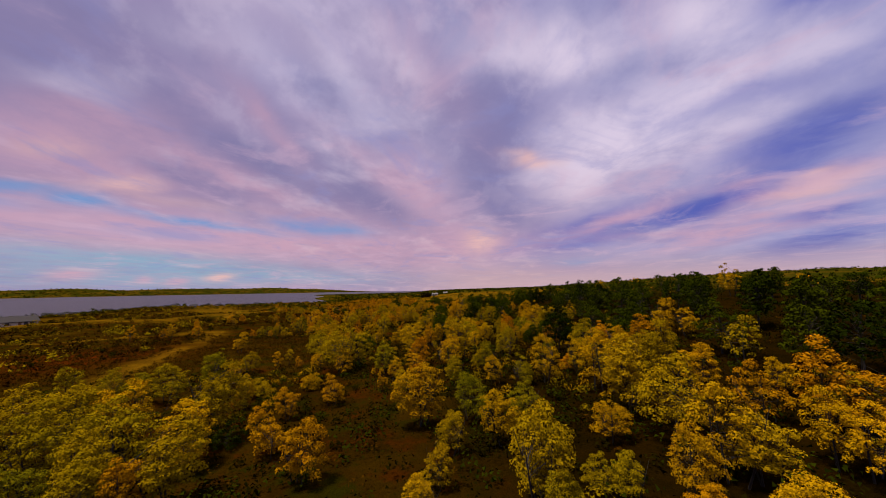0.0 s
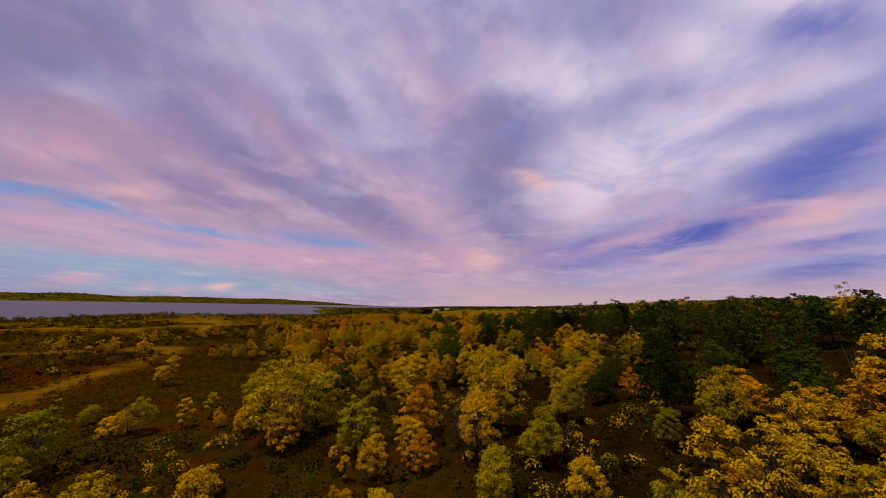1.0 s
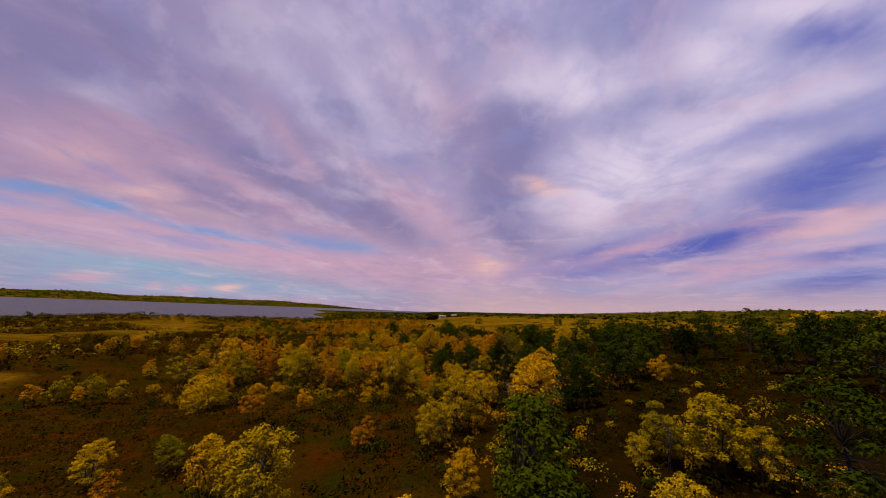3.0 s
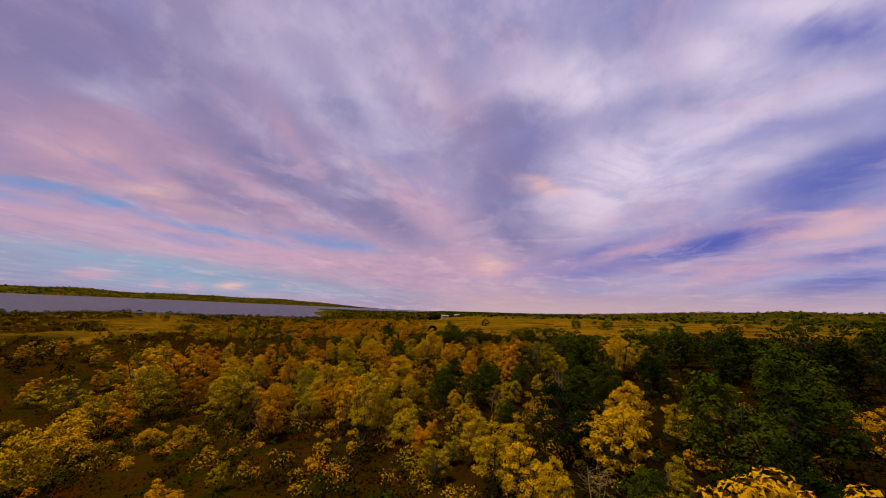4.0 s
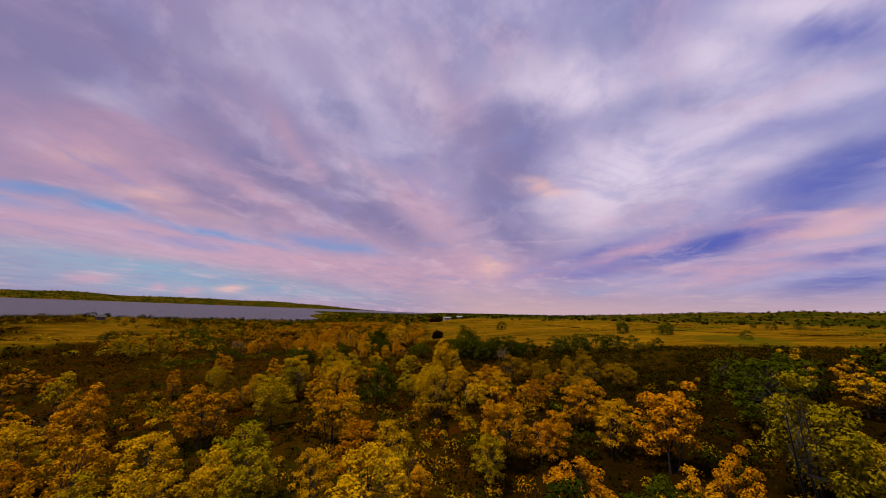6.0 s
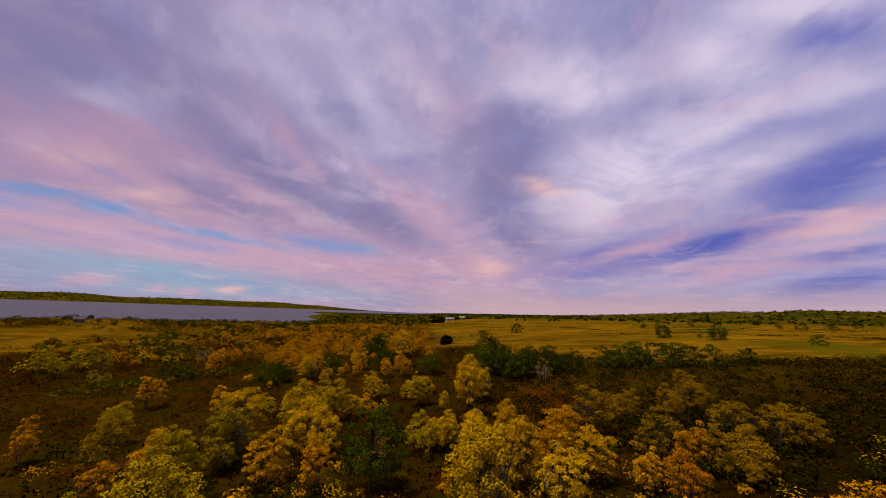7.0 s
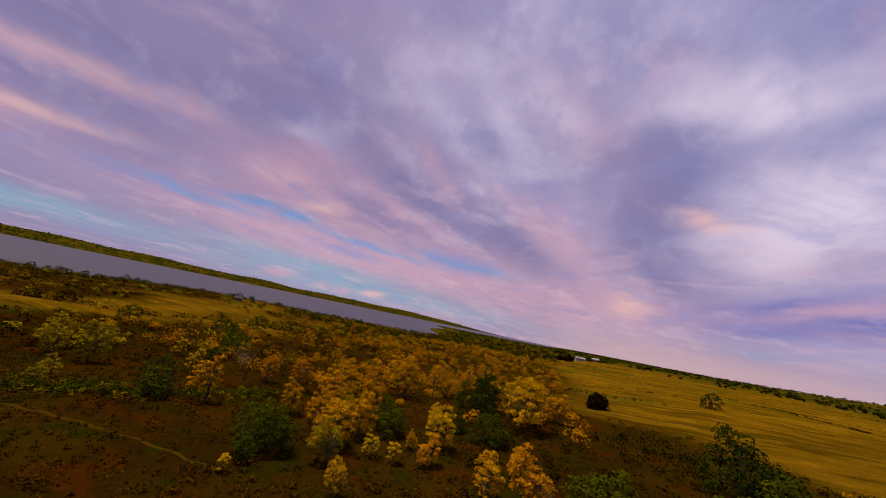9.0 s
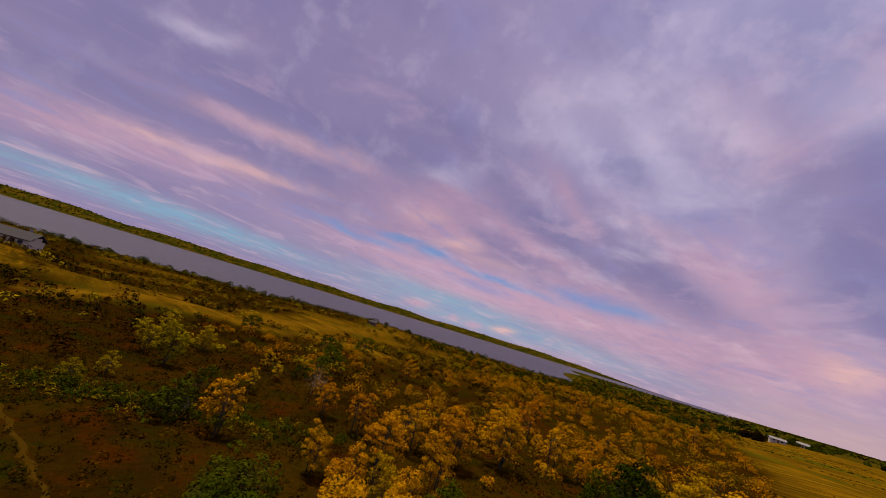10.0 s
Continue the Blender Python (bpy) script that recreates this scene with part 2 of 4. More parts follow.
    streak(50.4, 31.0, 55.8, 30.1, 1.5, "blue", 0.35)
    streak(29.1, 28.8, 36.4, 28.8, 2.4, "grey", 0.30)
    streak(45.2, 36.5, 54.9, 31.9, 1.4, "pale", 0.50)
    streak(25.6, 11.0, 43.5, 15.6, 1.7, "pale", 0.30)
    streak(-2.5, 36.2, 8.0, 25.7, 3.4, "rose", 0.22)
    streak(-12.6, 22.5, 3.1, 11.6, 2.2, "rose", 0.40)
    # wisps over all of it, and a thin veil of clear sky in the gaps
    col = n.mix(n.ramp(mid, 0.54, 0.76, 0, 0.40), col, pale)
    col = n.mix(n.math("MULTIPLY", fray, n.ramp(fine, 0.50, 0.28, 0.0, 0.50)), col, dark)
    col = n.mix(n.math("MULTIPLY", fray, n.ramp(dapple, 0.50, 0.70, 0.0, 0.22)), col, pale)
    col = n.mix(n.math("MULTIPLY", fray, n.ramp(dapple, 0.48, 0.30, 0.0, 0.22)), col, dark)
    # patches of rosier and of bluer cloud
    hue = n.noise(n.vec(u, n.math("MULTIPLY", v, 0.7), 57.0), 1.9, 5, 0.6, 0.6)
    col = n.mix(n.ramp(hue, 0.52, 0.70, 0.0, 0.38), col, srgb(206, 172, 204))
    col = n.mix(n.ramp(hue, 0.48, 0.30, 0.0, 0.38), col, srgb(136, 138, 200))
    col = n.mix(n.math("MULTIPLY", n.ramp(az, -16, -48, 0.0, 0.22), n.ramp(el, 8, 20)), col, srgb(112, 104, 156))
    col = n.mix(0.06, col, clear)
    col = n.mix(n.math("MULTIPLY", n.ramp(el, 6.0, 0.0, 0, 0.75), n.ramp(az, -8, 12)), col, srgb(196, 164, 174))
    col = n.mix(1.0, col, (1.085, 1.075, 0.975), "MULTIPLY")
    col = n.mix(n.ramp(el, -1.0, -12.0), col, (0.10, 0.08, 0.06))
    out = n.t.nodes.new("ShaderNodeBackground")
    n.put(out.inputs[0], col), n.put(out.inputs[1], 1.0)
    w = n.t.nodes.new("ShaderNodeOutputWorld")
    n.t.links.new(out.outputs[0], w.inputs[0])


make_sky()


# ---- materials ----
def material(name):
    m = bpy.data.materials.new(name)
    m.use_nodes = True
    n = Nodes(m.node_tree)
    b = n.t.nodes.new("ShaderNodeBsdfPrincipled")
    o = n.t.nodes.new("ShaderNodeOutputMaterial")
    n.t.links.new(b.outputs[0], o.inputs[0])
    return m, n, b


def position(n):
    return n.t.nodes.new("ShaderNodeNewGeometry").outputs["Position"]


def leaf_material(name, c0, c1, c2, rough=0.8, spread=0.36):
    """Leaves: every tree leans to a colour of its own, every leaf varies about it."""
    m, n, b = material(name)
    tree = n.t.nodes.new("ShaderNodeObjectInfo").outputs["Random"]
    leaf = n.t.nodes.new("ShaderNodeNewGeometry").outputs["Random Per Island"]
    col = n.mix(n.ramp(tree, 0.0, 0.55), c0, c1)
    col = n.mix(n.ramp(tree, 0.55, 1.0), col, c2)
    tone = n.ramp(n.math("FRACT", n.math("MULTIPLY", tree, 7.31)), 0.0, 1.0, 0.0, 0.7, False)
    col = n.mix(tone, col, n.mix(1.0, col, (0.55, 0.58, 0.6), "MULTIPLY"))
    col = n.mix(n.math("MULTIPLY", leaf, spread), col, n.mix(1.0, col, (0.36, 0.38, 0.30), "MULTIPLY"))
    patch = n.noise(position(n), 0.9, 3)
    col = n.mix(n.ramp(patch, 0.45, 0.7, 0, 0.45), col, n.mix(0.5, col, c2))
    n.put(b.inputs["Base Color"], col)
    b.inputs["Roughness"].default_value = rough
    b.inputs["Specular IOR Level"].default_value = 0.0
    return m


def bark_material(name, c0, c1):
    m, n, b = material(name)
    f = n.noise(position(n), 9.0, 5)
    n.put(b.inputs["Base Color"], n.mix(f, c0, c1))
    b.inputs["Roughness"].default_value = 0.9
    return m


LEAF = {
    "yellow": leaf_material("yellow leaves", (0.41, 0.208, 0.0022), (0.46, 0.256, 0.0022), (0.34, 0.216, 0.0026)),
    "lime": leaf_material("yellow-green leaves", (0.255, 0.180, 0.0022), (0.33, 0.210, 0.0022), (0.150, 0.133, 0.0026)),
    "orange": leaf_material("orange leaves", (0.43, 0.175, 0.002), (0.47, 0.222, 0.002), (0.33, 0.118, 0.002), 0.8, 0.4),
    "brown": leaf_material("brown-gold leaves", (0.19, 0.108, 0.0023), (0.24, 0.128, 0.0023), (0.135, 0.082, 0.0023)),
    "green": leaf_material("dark green leaves", (0.021, 0.032, 0.0008), (0.041, 0.051, 0.0010), (0.010, 0.0165, 0.0007)),
    "willow": leaf_material("willow leaves", (0.034, 0.044, 0.001), (0.055, 0.060, 0.0015), (0.020, 0.028, 0.001)),
    "rust": leaf_material("rust leaves", (0.046, 0.0155, 0.0008), (0.064, 0.028, 0.0008), (0.028, 0.0095, 0.0008)),
    # darkened past its own olive so gaps between trees read as shade
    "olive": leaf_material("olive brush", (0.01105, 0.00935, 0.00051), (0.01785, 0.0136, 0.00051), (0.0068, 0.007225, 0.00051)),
    "weeds": leaf_material("dry weeds", (0.040, 0.0225, 0.0008), (0.056, 0.033, 0.0008), (0.030, 0.0175, 0.0008)),
    "hill": leaf_material("hill scrub", (0.115, 0.080, 0.002), (0.155, 0.092, 0.002), (0.066, 0.058, 0.002)),
    "thorn": leaf_material("dark thorn leaves", (0.009792, 0.006732, 0.002448), (0.01346, 0.007344, 0.002448), (0.006732, 0.005508, 0.002448)),
}
BARK = bark_material("grey bark", (0.007, 0.005, 0.003), (0.022, 0.017, 0.011))
BARE = bark_material("bleached twigs", (0.12, 0.085, 0.045), (0.24, 0.17, 0.09))


def ground_material():
    m, n, b = material("autumn ground")
    p = position(n)

    def attr(name):
        a = n.t.nodes.new("ShaderNodeAttribute")
        a.attribute_name = name
        return a.outputs["Fac"]

    n1, n2, n3 = n.noise(p, 0.06, 5, 0.6), n.noise(p, 0.35, 6, 0.65), n.noise(p, 3.0, 5, 0.7)
    brush = n.mix(n.ramp(n1, 0.4, 0.6), (0.022, 0.0105, 0.0006), (0.034, 0.0180, 0.0007))
    brush = n.mix(n.ramp(n2, 0.52, 0.66), brush, (0.044, 0.0130, 0.0006))
    brush = n.mix(n.ramp(n2, 0.48, 0.36), brush, (0.0185, 0.0165, 0.0005))
    brush = n.mix(attr("verge"), brush, n.mix(n.ramp(n2, 0.4, 0.6), (0.046, 0.022, 0.001), (0.030, 0.024, 0.001)))
    # shade under the near wood, painted in as a darker ground colour
    brush = n.mix(attr("wood_shade"), brush, n.mix(n.ramp(n2, 0.4, 0.6), (0.010, 0.006, 0.0005), (0.016, 0.008, 0.0005)))
    # the field lies in long low swathes
    sep = n.t.nodes.new("ShaderNodeSeparateXYZ")
    n.t.links.new(p, sep.inputs[0])
    swathe = n.noise(n.vec(n.math("MULTIPLY", sep.outputs[0], 0.30), sep.outputs[1], 0.0), 0.075, 6, 0.65, 0.9)
    gold = n.mix(n.ramp(n1, 0.35, 0.65), (0.160, 0.080, 0.0024), (0.112, 0.064, 0.0024))
    gold = n.mix(n.ramp(swathe, 0.50, 0.62, 0, 0.75), gold, (0.06732, 0.0355, 0.001836))
    gold = n.mix(n.ramp(swathe, 0.44, 0.34, 0, 0.5), gold, (0.2125, 0.119, 0.004896))
    streaky = n.noise(n.vec(n.math("MULTIPLY", sep.outputs[0], 0.13), sep.outputs[1], 4.0), 0.42, 6, 0.7, 0.5)
    gold = n.mix(n.ramp(streaky, 0.50, 0.60, 0, 0.85), gold, (0.050, 0.030, 0.0015))
    gold = n.mix(n.ramp(streaky, 0.46, 0.36, 0, 0.7), gold, (0.235, 0.125, 0.004))
    gold = n.mix(n.ramp(n2, 0.54, 0.68, 0, 0.7), gold, (0.09792, 0.05202, 0.002448))
    gold = n.mix(n.ramp(n.noise(p, 0.022, 4), 0.54, 0.62, 0, 0.8), gold, (0.0612, 0.0612, 0.002448))
    far = n.mix(n.ramp(n.noise(p, 0.012, 5, 0.65), 0.44, 0.58), (0.02805, 0.0289, 0.0017), (0.07225, 0.04675, 0.00306))
    far = n.mix(n.ramp(n.noise(p, 0.03, 5, 0.65), 0.54, 0.62), far, (0.01714, 0.02448, 0.001224))
    col = n.mix(attr("field"), brush, gold)
    col = n.mix(attr("distance"), col, far)
    col = n.mix(attr("red"), col, n.mix(n.ramp(n2, 0.4, 0.6), (0.105, 0.017, 0.001), (0.055, 0.016, 0.001)))
    col = n.mix(attr("track"), col, n.mix(n.ramp(n2, 0.4, 0.6), (0.17, 0.08925, 0.0034), (0.102, 0.051, 0.00255)))
    col = n.mix(n.ramp(n3, 0.3, 0.7, 0.0, 0.45), col, n.mix(1.0, col, (0.45, 0.45, 0.45), "MULTIPLY"))
    n.put(b.inputs["Base Color"], col)
    b.inputs["Roughness"].default_value = 0.95
    b.inputs["Specular IOR Level"].default_value = 0.0
    bump = n.t.nodes.new("ShaderNodeBump")
    bump.inputs["Distance"].default_value = 0.25
    n.put(bump.inputs["Height"], n.math("ADD", n3, n2))
    n.t.links.new(bump.outputs[0], b.inputs["Normal"])
    return m


def water_material():
    m, n, b = material("lake water")
    p = position(n)
    n.put(b.inputs["Base Color"], n.mix(n.noise(p, 0.01, 3), (0.022, 0.020, 0.034), (0.030, 0.027, 0.044)))
    b.inputs["Roughness"].default_value, b.inputs["Specular IOR Level"].default_value = 0.42, 0.3
    bump = n.t.nodes.new("ShaderNodeBump")
    bump.inputs["Distance"].default_value, bump.inputs["Strength"].default_value = 0.9, 1.0
    n.put(bump.inputs["Height"], n.noise(p, 0.8, 4))
    n.t.links.new(bump.outputs[0], b.inputs["Normal"])
    return m


GROUND, WATER = ground_material(), water_material()


# ---- terrain ----
def step(v, lo, hi):
    t = np.clip((v - lo) / (hi - lo), 0, 1)
    return t * t * (3 - 2 * t)


def waves(x, y, size, seed):
    """Smooth rolling unevenness, about -1 to 1."""
    rng = np.random.RandomState(seed)
    out = 0
    for k in range(5):
        a, ph, f = rng.rand() * 6.283, rng.rand() * 6.283, (0.6 + 0.9 * rng.rand()) / size * 6.283
        out = out + np.sin((x * np.cos(a) + y * np.sin(a)) * f + ph)
    return out / 3


def segment_distance(x, y, pts):
    best = np.full(np.shape(x), 1e9)
    for (x0, y0), (x1, y1) in zip(pts, pts[1:]):
        dx, dy = x1 - x0, y1 - y0
        t = np.clip(((x - x0) * dx + (y - y0) * dy) / (dx * dx + dy * dy), 0, 1)
        best = np.minimum(best, np.hypot(x - x0 - t * dx, y - y0 - t * dy))
    return best


# the near track with its turn to the west, the sandy track up the bluff, and a grassy ridge
NEAR_TRACK = [(-34, 36), (-44, 62), (-50, 80), (-56, 97), (-66, 96), (-95, 90), (-130, 92)]
BLUFF_TRACK = [(-84, 152), (-92, 172), (-112, 205), (-143, 258), (-175, 300), (-203, 328)]
RIDGE = [(-150, 138), (-108, 148), (-98, 160), (-88, 172), (-80, 184), (-74, 202)]


LAKE_Z = -12.0


def bank_x(y):
    return -300 + 52 * step(y, 120, 230) + 130 * step(y, 330, 460) - 150 * step(y, 520, 1000) - 190 * step(y, 1000, 1550)


def lake_mask(x, y):
    """1 in the lake, 0 on land."""
    x, y = np.asarray(x, float), np.asarray(y, float)
    west = step(bank_x(y) - 32 - x, -24, 24)
    rad, az = np.hypot(x, y - 100), np.degrees(np.arctan2(x, y - 100))
    rim = 2600 + 60 * waves(az, az * 0, 14, 5) - 1000 * step(az, -32, -13)
    return west * step(rim - rad, -25, 25) * step(-y, -1620, -1500)


def height(x, y):
    x, y = np.asarray(x, float), np.asarray(y, float)
    right, left = np.maximum(x, 0), np.maximum(-x, 0)
    z = 0.6 + 4.5 * np.tanh(right / 45) * (1 - 0.55 * step(y, 125, 185)) + 0.020 * np.minimum(right, 700) - 6.0 * np.tanh(left / 150)
    z = z + 1.2 * step(y, 138, 185) * step(x, -22, 4) - 3.5 * step(y, 190, 520) - 18 * step(y, 560, 4500)
    z = z + 2.4 * np.exp(-(((x - 46) / 20) ** 2 + ((y - 48) / 38) ** 2))
    z = z + 1.6 * np.exp(-(segment_distance(x, y, RIDGE) / 13) ** 2)
    z = z - 2.5 * np.exp(-(((x + 33) / 18) ** 2 + ((y - 100) / 16) ** 2))
    z = z + 2.8 * np.exp(-(((x + 215) / 42) ** 2 + ((y - 335) / 55) ** 2))
    near = np.exp(-(np.hypot(x, y - 100) / 900) ** 2)
    z = z + (0.45 * waves(x, y, 38, 1) + 0.16 * waves(x, y, 9, 2)) * near
    z = z + (1.5 * waves(x, y, 120, 3)) * step(np.hypot(x, y - 100), 60, 220) * near
    # far shore ridge and far hills on the right
    rad, az = np.hypot(x, y - 100), np.degrees(np.arctan2(x, y - 100))
    z = z + 46 * step(rad, 2600, 3000) * step(-az, 6, 24) * (1 + 0.12 * waves(az, az * 0, 9, 7))
    z = z + 34 * step(rad, 450, 1500) * step(az, 14, 52) * (1 + 0.10 * waves(az, az * 0, 7, 8))
    lake = lake_mask(x, y)
    return z * (1 - lake) + (LAKE_Z - 3) * lake


def ground_z(x, y):
    return float(height(x, y))


def field_mask(x, y):
    edge = 190 - 30 * step(x, 4, 30) + 3 * waves(x, y, 30, 11)
    west = -3 - 0.06 * (y - 188) + 3 * waves(x, y, 22, 12)
    plateau = step(y, edge - 8, edge + 8) * step(x, west - 4, west + 4)
    d = segment_distance(x, y, RIDGE)
    ridge = 0.9 * step(waves(x, y, 15, 17), -1.2, 0.2) * step(9 + 4 * waves(x, y, 26, 13) - d, -4, 5)
    near = 0.5 * step(2.5 + 2 * waves(x, y, 18, 18) - segment_distance(x, y, NEAR_TRACK), -3, 4)
    bluff = 0.8 * step(16 + 8 * waves(x, y, 30, 19) - segment_distance(x, y, BLUFF_TRACK[2:]), -6, 6)
    patches = step(waves(x, y, 55, 14), 0.3, 0.9) * step(-x, 75, 100) * 0.6
    return np.maximum(plateau, np.maximum(np.maximum(ridge, near), np.maximum(bluff, patches)) * step(-x, 28, 40))


def make_ground():
    N = 330
    s = np.linspace(-1, 1, N)
    B = math.asinh(4800 / 25)
    xs, ys = 5 + 25 * np.sinh(B * s), 105 + 25 * np.sinh(B * s)
    X, Y = np.meshgrid(xs, ys)
    Z = height(X, Y)
    verts = np.stack([X.ravel(), Y.ravel(), Z.ravel()], 1)
    i = np.arange(N * N).reshape(N, N)
    faces = np.stack([i[:-1, :-1], i[:-1, 1:], i[1:, 1:], i[1:, :-1]], -1).reshape(-1, 4)
    me = bpy.data.meshes.new("ground")
    me.from_pydata(verts.tolist(), [], faces.tolist())
    me.polygons.foreach_set("use_smooth", np.ones(len(faces), bool))
    rad = np.hypot(X, Y - 100)
    masks = {
        "field": field_mask(X, Y),
        "distance": np.maximum(step(rad, 420, 620), 0),
        "track": np.maximum(step(2.2 - segment_distance(X, Y, BLUFF_TRACK), -1.4, 0.6), 0.7 * step(1.6 - segment_distance(X, Y, NEAR_TRACK), -1.2, 0.6) * step(waves(X, Y, 17, 15), -1.2, -0.2)),
        "verge": step(X, 0, 8) * step(Y, 134, 150),
        # stretches of wood floor whose colour is darkened for tree shade
        "wood_shade": np.maximum(step(X, -2, 8) * (1 - step(Y, 120, 140)), step(X, 3, 10) * step(Y, 120, 125) * (1 - step(Y, 132, 142))),
        "red": 0.75 * np.exp(-(((X + 58) / 16) ** 2 + ((Y - 60) / 15) ** 2)) + 0.5 * np.exp(-(((X - 7) / 5) ** 2 + ((Y - 143) / 8) ** 2)),
    }
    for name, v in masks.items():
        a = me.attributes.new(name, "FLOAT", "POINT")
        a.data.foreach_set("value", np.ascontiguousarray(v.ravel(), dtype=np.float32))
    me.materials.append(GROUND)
    tagged(new("ground", me), "rolling autumn prairie of brown brush and golden grass", "ground", kind="structure")


make_ground()


def link(name, bm, mat, parent=None, label=""):
    me = bpy.data.meshes.new(name)
    bm.to_mesh(me)
    bm.free()
    me.materials.append(mat)
    ob = new(name, me)
    ob.parent = parent
    return tagged(ob, label) if label else ob


def make_lake():
    bm = bmesh.new()
    bmesh.ops.create_grid(bm, x_segments=8, y_segments=8, size=1, matrix=Matrix.Translation((-1850, 300, LAKE_Z)) @ Matrix.Diagonal((1850, 2600, 1, 1)))
    ob = link("water", bm, WATER)
    tagged(ob, "still purple-grey lake reflecting the clouded sky", "lake", kind="structure")


make_lake()


# ---- plants ----
def tube(verts, faces, a, b, ra, rb, sides=5):
    a, b = Vector(a), Vector(b)
    d = (b - a).normalized()
    e = d.orthogonal().normalized()
    f = d.cross(e)
    k = len(verts)
    for p, r in ((a, ra), (b, rb)):
        for i in range(sides):
            t = 6.2832 * i / sides
            verts.append(tuple(p + (e * math.cos(t) + f * math.sin(t)) * r))
    for i in range(sides):
        j = (i + 1) % sides
        faces.append((k + i, k + j, k + sides + j, k + sides + i))


def leaves(rng, centre, radius, count, size, squash=0.8, under=0.45):
    """Pointed leaves in the outer shell of lobes, thick on top and thin underneath: an array of count x 3 x 3."""
    d = rng.normal(size=(count, 3))
    d[:, 2] = np.where(d[:, 2] < -under, np.abs(d[:, 2]), d[:, 2]) + 0.15
    d /= np.linalg.norm(d, axis=1, keepdims=True)
    r = radius * (1 - 0.5 * rng.rand(count, 1) ** 3) * (0.9 + 0.2 * rng.rand(count, 1))
    p = np.asarray(centre) + d * r * np.array([1, 1, squash])
    nrm = d * 1.2 + rng.normal(size=(count, 3)) * 0.42 + np.array([0, 0, 0.25])
    nrm /= np.linalg.norm(nrm, axis=1, keepdims=True)
    t = np.cross(nrm, rng.normal(size=(count, 3)))
    t /= np.linalg.norm(t, axis=1, keepdims=True) + 1e-9
    b = np.cross(nrm, t)
    ln = size * (0.6 + 0.8 * rng.rand(count, 1))
    return np.stack([p - t * ln * 0.45 + b * ln * 0.42, p + t * ln * 0.65, p - t * ln * 0.45 - b * ln * 0.42], 1)


def leaf_mesh(name, q, mat):
    me = bpy.data.meshes.new(name)
    n = len(q)
    me.vertices.add(n * 3)
    me.vertices.foreach_set("co", np.ascontiguousarray(q, dtype=np.float32).ravel())
    me.loops.add(n * 3)
    me.loops.foreach_set("vertex_index", np.arange(n * 3, dtype=np.int32))
    me.polygons.add(n)
    me.polygons.foreach_set("loop_start", np.arange(0, n * 3, 3, dtype=np.int32))
    me.update(calc_edges=True)
    me.materials.append(mat)
    return me


